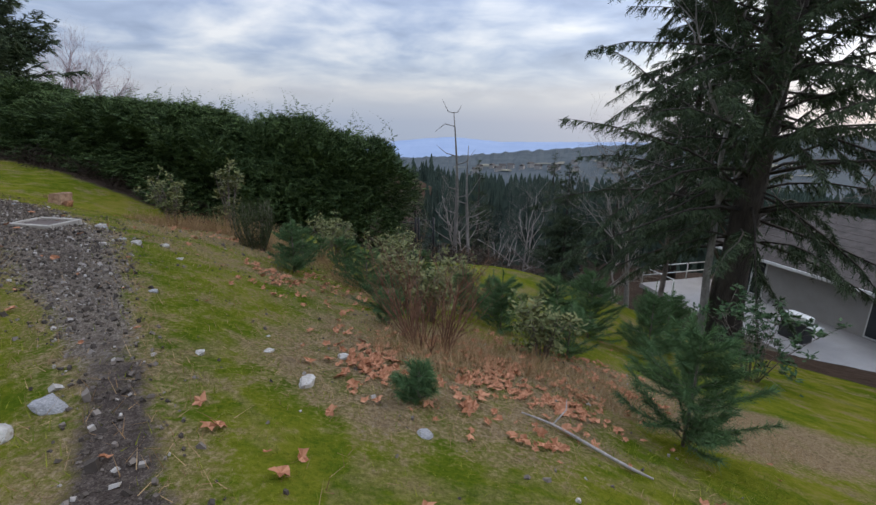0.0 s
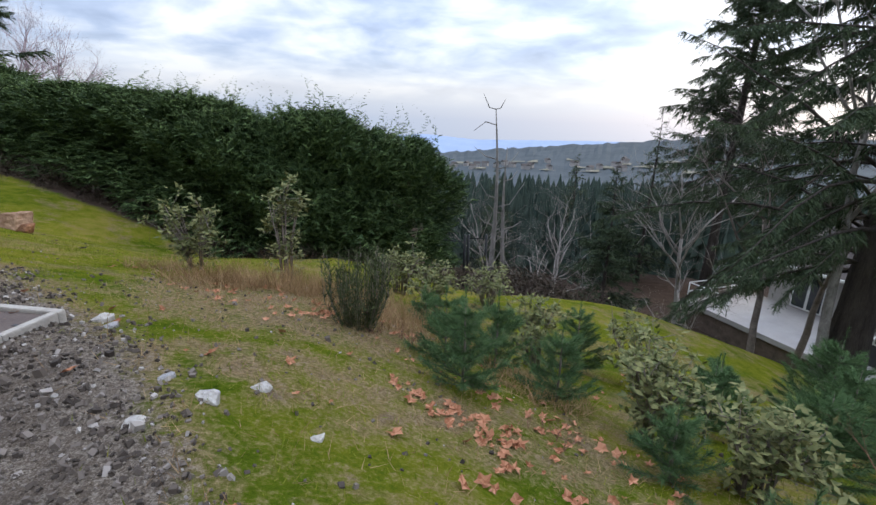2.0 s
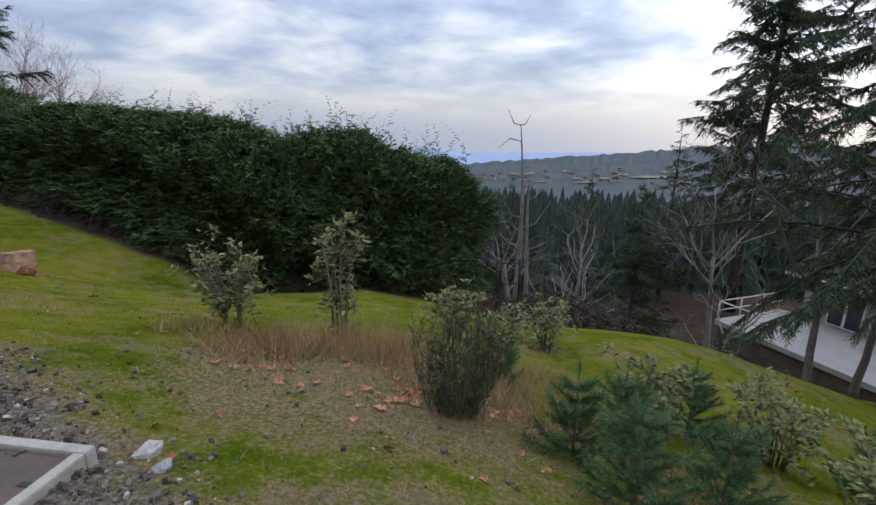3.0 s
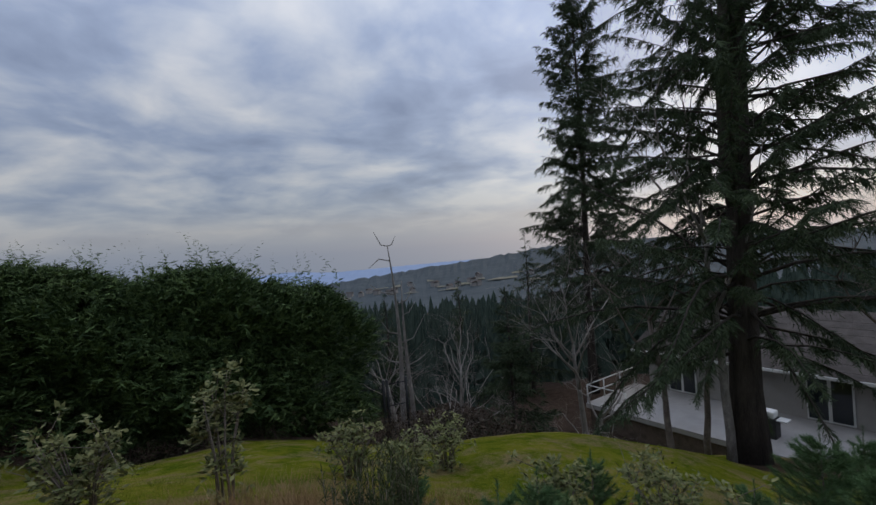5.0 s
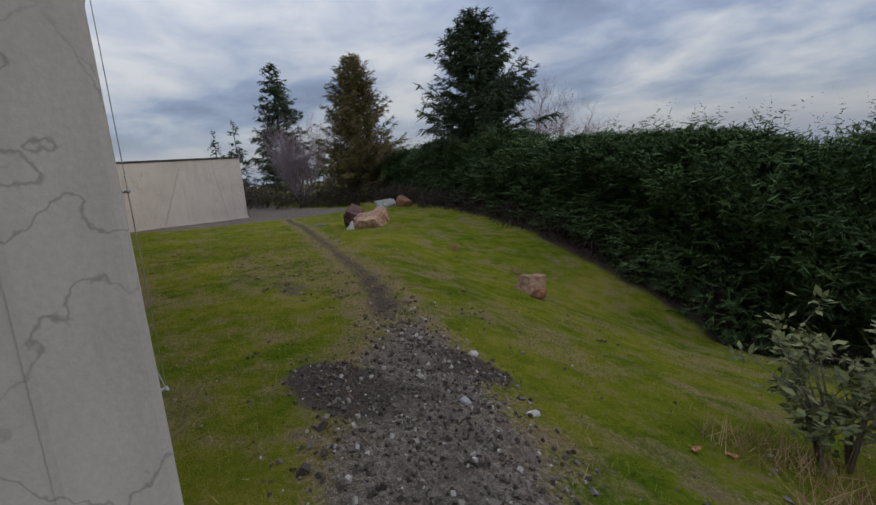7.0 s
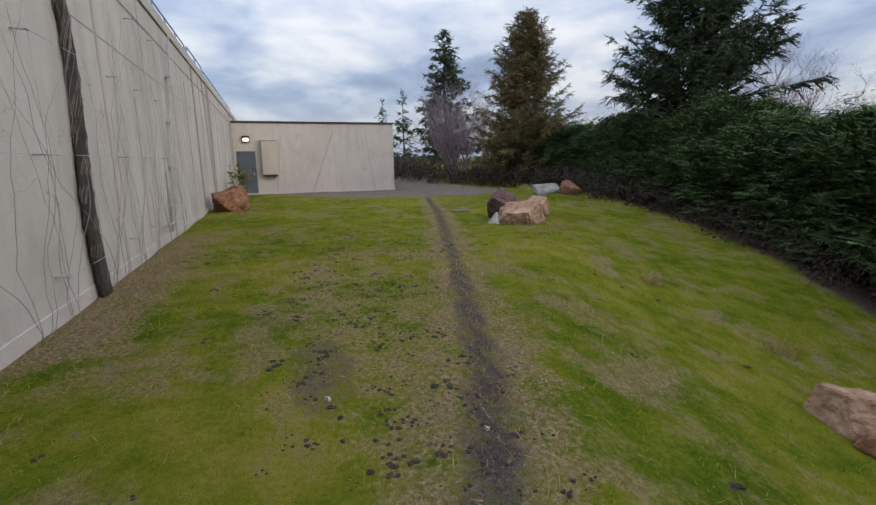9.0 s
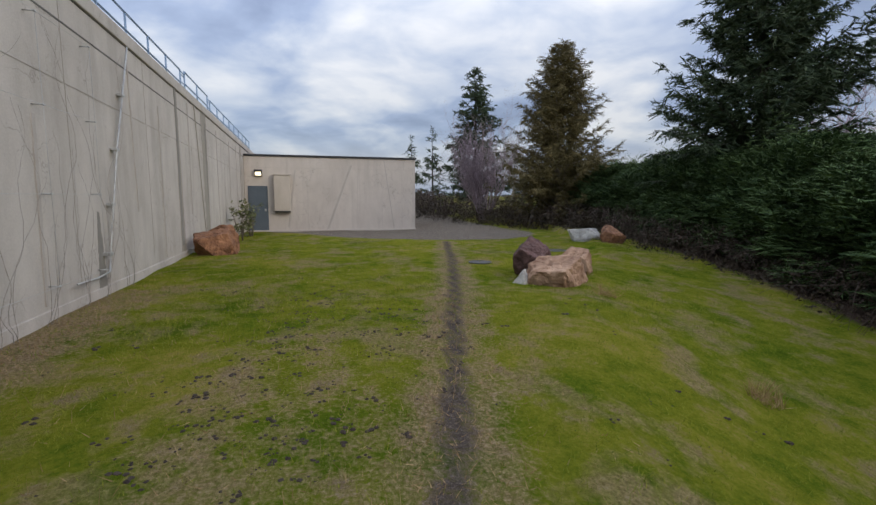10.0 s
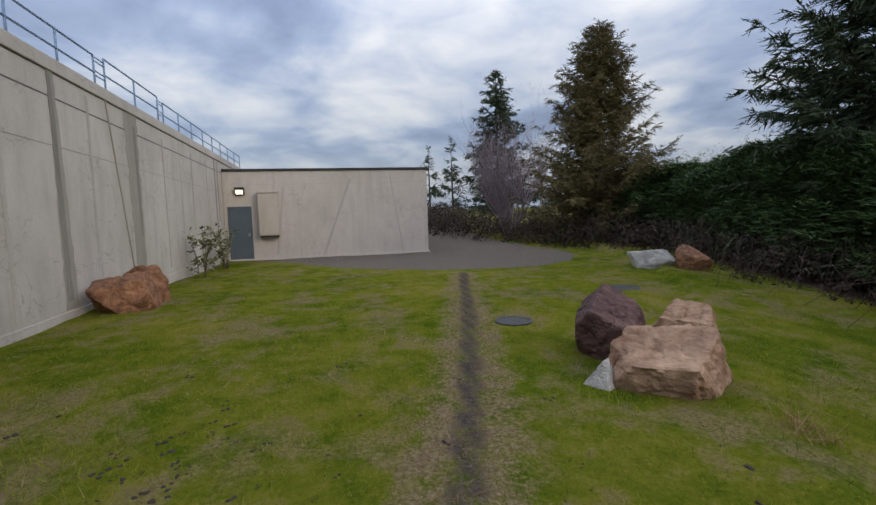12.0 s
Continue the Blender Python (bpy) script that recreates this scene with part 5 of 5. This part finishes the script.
def build_post():
    post = thing("mossy_trunk", (-15.1, 6.0, -0.1), "dark flat climber trunk wrapped in vines against the tank wall", "climber trunk")
    post.scale = (1.45, 0.4, 1.0)
    pts = [(0.07 * math.sin(u * 7), 0.03 * math.cos(u * 5) - 0.04 * u, u * 3.9) for u in np.linspace(0, 1, 14)]
    v, f = tube_data(pts, [0.11 - 0.02 * u for u in np.linspace(0, 1, 14)], 10)
    link_mesh("trunk", v, f, BARK, post, True)
    rng = np.random.default_rng(2)
    for k in range(12):
        ph = rng.random() * 6.28
        q = [(p[0] + 0.115 * math.cos(ph + 4 * i / 3), p[1] + 0.115 * math.sin(ph + 4 * i / 3), p[2]) for i, p in enumerate(pts)]
        v, f = tube_data(q, [0.008] * 14, 4)
        link_mesh("vine", v, f, TWIG, post, True)


build_post()


def build_pipe():
    """Thin conduit clipped to the wall, bent at the foot."""
    p = thing("conduit", (-19.2, WALL_Y + 0.05, 0), "thin grey steel conduit leaning down the tank wall", "pipe")
    pts = [(1.1, 0.03, 0.35), (0.55, 0.03, 0.33), (0.1, 0.03, 0.36), (0.05, 0.03, 0.6), (-0.5, 0.03, 2.2), (-1.25, 0.03, 3.95)]
    v, f = tube_data(pts, [0.014] * 6, 8)
    link_mesh("tube", v, f, STEEL, p, True)
    for x, z in ((0.05, 0.62), (-0.2, 1.35), (-0.5, 2.2), (-0.9, 3.1)):
        boxed("clamp", (x - 0.06, x + 0.06, -0.045, 0.05, z - 0.02, z + 0.02), STEEL, p, 0.005)


build_pipe()


def build_covers():
    box_ = thing("meter_box", (-6.06, 6.22, -0.04), "concrete-rimmed meter box with brown steel lid in the gravel", "meter box", rz=-8)
    for dims in ((-0.36, 0.36, -0.25, -0.19, -0.1, 0.07), (-0.36, 0.36, 0.19, 0.25, -0.1, 0.07), (-0.36, -0.3, -0.188, 0.188, -0.1, 0.07), (0.3, 0.36, -0.188, 0.188, -0.1, 0.07)):
        boxed("rim", dims, speck_rim, box_, 0.012)
    lid = boxed("lid", (-0.296, 0.296, -0.186, 0.186, -0.05, 0.045), RUST_LID, box_, 0.008, "brown steel lid")
    boxed("lifting_slot", (0.22, 0.28, -0.02, 0.01, 0.0455, 0.049), BLACK_PAINT, lid)
    for x, y, r in ((-20.95, 12.56, 0.26), (-22.85, 15.5, 0.34)):
        m = thing("manhole_cover", (x, y, ground_z(x, y) + 0.0), "round dark iron cover set in the lawn", "manhole cover", "lawn covers")
        for name, r0, r1, z1, mat in (("rim", r * 0.86, r, 0.012, DARK_METAL), ("lid", 0.0, r * 0.85, 0.008, DARK_METAL)):
            n, verts, faces = 28, [], []
            for k in range(n):
                a = 2 * math.pi * k / n
                for rr, z in ((r1, -0.05), (r1, z1), (max(r0, 0.01), z1), (max(r0, 0.01), -0.05)):
                    verts.append((rr * math.cos(a), rr * math.sin(a), z))
            for k in range(n):
                j = (k + 1) % n
                for q in range(4):
                    faces.append((k * 4 + q, j * 4 + q, j * 4 + (q + 1) % 4, k * 4 + (q + 1) % 4))
            link_mesh(name, verts, faces, mat, m)


speck_rim = speckled("pale_concrete_rim", (0.26, 0.24, 0.21), (0.42, 0.39, 0.34), 6, 50, 0.9, 0.4)
RUST_LID = speckled("rusty_brown_lid", (0.07, 0.05, 0.042), (0.12, 0.09, 0.075), 3, 50, 0.7, 0.2)
build_covers()


def build_stick():
    s = thing("fallen_branch", on_ground(0.75, 2.95, 0.02), "pale fallen branch lying on the grass", "branch")
    p0, p1 = (0.46, 3.14), (1.12, 2.62)
    pts = []
    for u in np.linspace(-0.15, 1.0, 8):
        x, y = p0[0] + (p1[0] - p0[0]) * u, p0[1] + (p1[1] - p0[1]) * u + 0.04 * math.sin(u * 6)
        pts.append((x - 0.75, y - 2.95, ground_z(x, y) - ground_z(0.75, 2.95) + 0.012))
    v, f = tube_data(pts, [0.006, 0.008, 0.01, 0.011, 0.012, 0.012, 0.011, 0.007], 6)
    link_mesh("stem", v, f, TWIG_PALE, s, True)
    a = pts[2]
    v, f = tube_data([a, (a[0] + 0.12, a[1] + 0.14, a[2] + 0.03), (a[0] + 0.16, a[1] + 0.3, a[2] + 0.02)], [0.007, 0.005, 0.003], 5)
    link_mesh("side_twig", v, f, TWIG_PALE, s, True)


build_stick()


# ---- far woods ----
def build_woods():
    rng = np.random.default_rng(77)
    out = []

    def spire(x, y, z, h, r):
        n, sides = 7, 7
        a0 = rng.random() * 6.28
        for k in range(n):
            zb, zt = z + h * (0.06 + 0.94 * k / n), z + h * min(1.0, 0.06 + 0.94 * (k + 1.7) / n)
            rb = r * (1 - k / n) ** 0.85
            w = a0 + k + np.arange(sides) * 2 * math.pi / sides
            rr = rb * (0.75 + 0.5 * rng.random(sides))
            rim = np.stack([x + rr * np.cos(w), y + rr * np.sin(w), zb - 0.03 * h * rng.random(sides)], 1)
            mid = np.stack([x + 0.45 * rr * np.cos(w + 0.45), y + 0.45 * rr * np.sin(w + 0.45), np.full(sides, zb + 0.02 * h)], 1)
            top = np.tile([[x, y, zt]], (sides, 1))
            out.append(np.stack([rim, np.roll(mid, 0, 0), top], 1))
            out.append(np.stack([np.roll(mid, 1, 0), rim, top], 1))
    made = 0
    while made < 1500:
        yaw = radians(rng.uniform(-75, 22))
        d = 34 * (16 ** rng.random())
        x, y = -math.sin(yaw) * d - 2, math.cos(yaw) * d
        if x < -3 and y < 140 or (9 < x < 34 and y < 36):
            continue
        z = ground(x, y)
        h = rng.uniform(7, 12) * (1 + d / 500)
        line = 1.6 - (d * 0.085 + 1.0)
        h = min(h, max(4.0, line - z)) if d < 200 else h
        spire(x, y, z - 0.5, h, h * rng.uniform(0.17, 0.25))
        made += 1
    ob = tris_mesh("far_woods", np.concatenate(out), FAR_TREE)
    tagged(ob, "dark conifer woods filling the valley", "woods", kind="stuff")
    rows = [("conifer_far", (10.5, 33.0, 11.0)), ("conifer_far", (0.8, 34.0, 7.5)), ("conifer_far", (6.5, 36.0, 8.0)), ("conifer_far", (-3.5, 31.0, 5.5))]
    for i, (n, (x, y, h)) in enumerate(rows):
        conifer("dark_fir", (x, y, ground(x, y)), h, h * 0.26, "dark fir below the slope", 500 + i, 0.14, 0.05, 22, 6, -0.2, 0.1, FIR, BARK, 0.45, 9, 0.85, group="firs below the slope")
    # trees behind the pump house yard
    for i, (x, y, h) in enumerate([(-64, 20, 8.0), (-70, 24, 10.5), (-60, 31, 7.0), (-52, 33, 7.5), (-46, 28, 5.5), (-75, 30, 9), (-66, 36, 8)]):
        conifer("yard_fir", (x, y, -0.3), h, h * 0.3, "dark fir beyond the gravel yard", 520 + i, 0.16, 0.02, 18, 6, -0.1, 0.15, FIR, BARK, 0.6, 7, 0.85, group="firs beyond the yard", width=0.22)
    # houses and fields on the far hillside
    verts, faces = [], []
    for i in range(26):
        w0, d0 = rng.uniform(-36, 2), rng.uniform(1020, 1190)
        wide, deep = rng.uniform(0.8, 2.6), rng.uniform(15, 45)
        n = len(verts)
        for a in range(7):
            for b in range(4):
                w, d = w0 + wide * a / 6, d0 + deep * b / 3 * (0.6 + 0.4 * math.sin(a * 0.52 + i))
                verts.append((-math.sin(radians(w)) * d, math.cos(radians(w)) * d, hillside(w, d) + 2.5))
        faces += [(n + a * 4 + b, n + a * 4 + 4 + b, n + a * 4 + 5 + b, n + a * 4 + 1 + b) for a in range(6) for b in range(3)]
    tagged(link_mesh("far_fields", verts, faces, FIELD), "pale fields and clearings on the far hillside", "fields", kind="stuff")
    for i in range(28):
        yaw, d = rng.uniform(-33, 0), rng.uniform(1040, 1180)
        w = radians(yaw)
        h = thing("far_house", (-math.sin(w) * d, math.cos(w) * d, hillside(yaw, d) + 3), "pale house on the far hillside", "house", "far houses", rz=rng.uniform(0, 180))
        boxed("wall", (-7, 7, -5, 5, -4, 5), STUCCO, h)
        verts = [(-8, -6, 5), (8, -6, 5), (8, 6, 5), (-8, 6, 5), (-8, 0, 9), (8, 0, 9)]
        link_mesh("roof", verts, [(0, 1, 5, 4), (2, 3, 4, 5), (0, 4, 3), (1, 2, 5), (3, 2, 1, 0)], SHINGLE, h)


build_woods()


# ---- loose cover on the ground ----
def spots(n, x0, x1, y0, y1, want, seed):
    rng = np.random.default_rng(seed)
    out = []
    tries = 0
    while len(out) < n and tries < n * 60:
        tries += 1
        x, y = rng.uniform(x0, x1), rng.uniform(y0, y1)
        if y < WALL_Y + 0.08 and x < CORNER_X + 0.05:
            continue
        if rng.random() < want(x, y):
            out.append((x, y, ground_z(x, y)))
    return np.array(out), rng


def scatter_grass():
    def want(x, y):
        g, l, w, so = cover(x, y)
        return max(0.0, (1 - g) * (1 - 0.75 * l) * (1 - w) * (1 - so))
    parts = []
    for n, (x0, x1, y0, y1), h, wd, seed in ((34000, (-6.5, 2.5, 0.5, 12), 0.042, 0.006, 1), (42000, (-20, -6, 6, 15), 0.04, 0.006, 2), (18000, (-27, -16, 6, 19), 0.05, 0.009, 3)):
        at, rng = spots(n, x0, x1, y0, y1, want, seed)
        k = len(at)
        tall = h * (0.5 + 0.9 * rng.random(k))
        clump = np.array([noise.noise(Vector((p[0] * 0.9, p[1] * 0.9, 7.0))) for p in at])
        tall *= 1 + 1.3 * np.maximum(0, clump)
        parts.append(blades(at - [0, 0, 0.006], rng.normal(size=(k, 3)) * 0.55 + [0, 0, 1.0], tall, np.full(k, wd), rng))
    tagged(tris_mesh("grass", np.concatenate(parts), GRASS), "short mossy green grass over the slope and lawn", "grass", kind="stuff")
    # dry stalks and straw
    def want_dry(x, y):
        g, l, w, so = cover(x, y)
        return (1 - g) * (1 - w) * (0.03 + 0.97 * max(0, l - 0.35))
    parts = []
    for n, (x0, x1, y0, y1), h, seed in ((14000, (-6.5, 3.5, 1.5, 11), 0.10, 5), (9000, (-21, -7, 5.9, 11), 0.08, 6)):
        at, rng = spots(n, x0, x1, y0, y1, want_dry, seed)
        k = len(at)
        parts.append(blades(at, rng.normal(size=(k, 3)) + [0, 0, 0.45], h * (0.4 + rng.random(k)), np.full(k, 0.0045), rng))
    rng = np.random.default_rng(9)
    for cx, cy, r, n, h in ((-4.8, 9.2, 0.5, 900, 0.6), (-4.2, 9.5, 0.5, 800, 0.5), (-5.5, 9.0, 0.4, 500, 0.45), (-0.3, 4.3, 0.7, 900, 0.4), (0.3, 5.0, 0.7, 700, 0.4), (-2.6, 10.2, 0.6, 500, 0.4), (-14.6, 13.2, 0.16, 160, 0.3), (-12.9, 13.6, 0.2, 130, 0.25), (-17.5, 13.4, 0.2, 120, 0.3), (-6.7, 9.2, 0.4, 300, 0.3), (-5.8, 8.8, 0.6, 900, 0.4), (-3.6, 9.5, 0.7, 900, 0.45), (-2.9, 8.7, 0.6, 700, 0.4), (-1.9, 7.7, 0.6, 700, 0.35), (-3.9, 8.6, 0.6, 800, 0.4), (1.2, 4.6, 0.7, 700, 0.3)):
        a, rr = rng.random(n) * 6.28, r * np.sqrt(rng.random(n))
        at = np.array([(cx + p * math.cos(q), cy + p * math.sin(q), ground_z(cx + p * math.cos(q), cy + p * math.sin(q))) for p, q in zip(rr, a)])
        parts.append(blades(at, rng.normal(size=(n, 3)) * 0.55 + [0, 0, 1.0], h * (0.3 + 0.7 * rng.random(n)), np.full(n, 0.006), rng))
    tagged(tris_mesh("dry_grass", np.concatenate(parts), DRY_GRASS), "dry straw-coloured stalks and grass", "dry grass", kind="stuff")


scatter_grass()


def scatter_leaves():
    """Curled lobed maple leaves."""
    def want(x, y):
        k = 0.12 + max(0, noise.noise(Vector((x * 1.7, y * 1.7, 3.0)))) * 1.6
        return k * max(blot(x, y, 0.1, 4.0, 1.5, 1.5), 0.5 * blot(x, y, -2.2, 6.2, 1.2, 1.2), 0.35 * blot(x, y, -4.6, 8.6, 1.6, 1.2), 0.6 * blot(x, y, 1.0, 5.2, 1.5, 1.2), 0.02)
    at, rng = spots(1300, -7, 3, 1.5, 10.5, want, 15)
    tri = []
    for p in at:
        s = 0.018 + 0.042 * rng.random()
        m = Euler((rng.normal() * 0.3, rng.normal() * 0.3, rng.random() * 6.28)).to_matrix()
        ring = []
        for k in range(10):
            w = 2 * math.pi * k / 10
            r = s * (1.0 if k % 2 == 0 else 0.62) * (0.6 + 0.6 * rng.random())
            ring.append(m @ Vector((r * math.cos(w), r * math.sin(w), s * 0.4 * rng.random())) + Vector((p[0], p[1], p[2] + 0.02)))
        c = Vector((p[0], p[1], p[2] + 0.018))
        for k in range(10):
            tri.append([list(c), list(ring[k]), list(ring[(k + 1) % 10])])
    tagged(tris_mesh("dead_leaves", tri, DEAD_LEAF), "fallen orange-brown maple leaves on the slope", "dead leaves", kind="stuff")


scatter_leaves()


def scatter_gravel():
    """Loose angular gravel, thick on the track."""
    def want(x, y):
        g, l, w, so = cover(x, y)
        near = (1.0 if x < -2.8 else 0.4) if x > -10.2 else 0.1
        return min(1, (g + 0.55 * so + 0.07 * l + 0.012) * near) * (1 - w) * (0 if x < -26 else 1)
    at, rng = spots(7000, -12, 2.2, -0.8, 9.5, want, 25)
    verts, faces = [], []
    cube = np.array([(-1, -1, -1), (1, -1, -1), (1, 1, -1), (-1, 1, -1), (-1, -1, 1), (1, -1, 1), (1, 1, 1), (-1, 1, 1)], float)
    quads = [(3, 2, 1, 0), (4, 5, 6, 7), (0, 1, 5, 4), (1, 2, 6, 5), (2, 3, 7, 6), (3, 0, 4, 7)]
    for p in at:
        s = 0.006 + 0.012 * rng.random() ** 2.5 + (0.016 * rng.random() if rng.random() < 0.035 else 0)
        m = np.array(Euler(rng.random(3) * 6.28).to_matrix())
        c = cube * (0.55 + 0.6 * rng.random((8, 3))) * np.array([1.2, 0.9, 0.65]) * s
        n = len(verts)
        verts += [tuple(q) for q in (c @ m.T + p + [0, 0, s * 0.35])]
        faces += [tuple(i + n for i in f) for f in quads]
    m, t, b = material("loose_gravel", 0.85)
    geo = t.nodes.new("ShaderNodeNewGeometry")
    t.links.new(ramp(t, geo.outputs["Random Per Island"], [(0.0, (0.036, 0.028, 0.022)), (0.5, (0.10, 0.08, 0.064)), (0.88, (0.19, 0.16, 0.135)), (1.0, (0.42, 0.39, 0.35))]), b.inputs["Base Color"])
    relief(t, b, noise_at(t, 90, 3), 0.4, 0.005)
    ob = link_mesh("gravel", verts, faces, m)
    tagged(ob, "loose grey and white gravel on the track", "gravel", kind="stuff")


scatter_gravel()


def scatter_clods():
    """Dark earth clods kicked up on the lawn."""
    def want(x, y):
        return max(0.9 * blot(x, y, -13.2, 8.5, 3.6, 0.9), 0.6 * blot(x, y, -16.5, 9.3, 2.8, 1.2), 0.05)
    at, rng = spots(620, -20, -8.5, 6.6, 13, want, 35)
    verts, faces = [], []
    ico = bmesh.new()
    bmesh.ops.create_icosphere(ico, subdivisions=1, radius=1)
    base = np.array([list(v.co) for v in ico.verts])
    fs = [tuple(v.index for v in f.verts) for f in ico.faces]
    ico.free()
    for p in at:
        s = 0.005 + 0.014 * rng.random() ** 2
        for q in range(3):
            n = len(verts)
            off = rng.normal(size=3) * np.array([0.03, 0.03, 0])
            verts += [tuple(v) for v in base * (0.6 + 0.8 * rng.random((len(base), 1))) * s * np.array([1.3, 1.3, 0.7]) + p + off]
            faces += [tuple(i + n for i in f) for f in fs]
    ob = link_mesh("earth_clods", verts, faces, speckled("dark_earth", (0.02, 0.015, 0.012), (0.065, 0.048, 0.036), 20, 90, 0.95, 0.5))
    tagged(ob, "dark earth clods scattered on the lawn", "earth clods", kind="stuff")


scatter_clods()
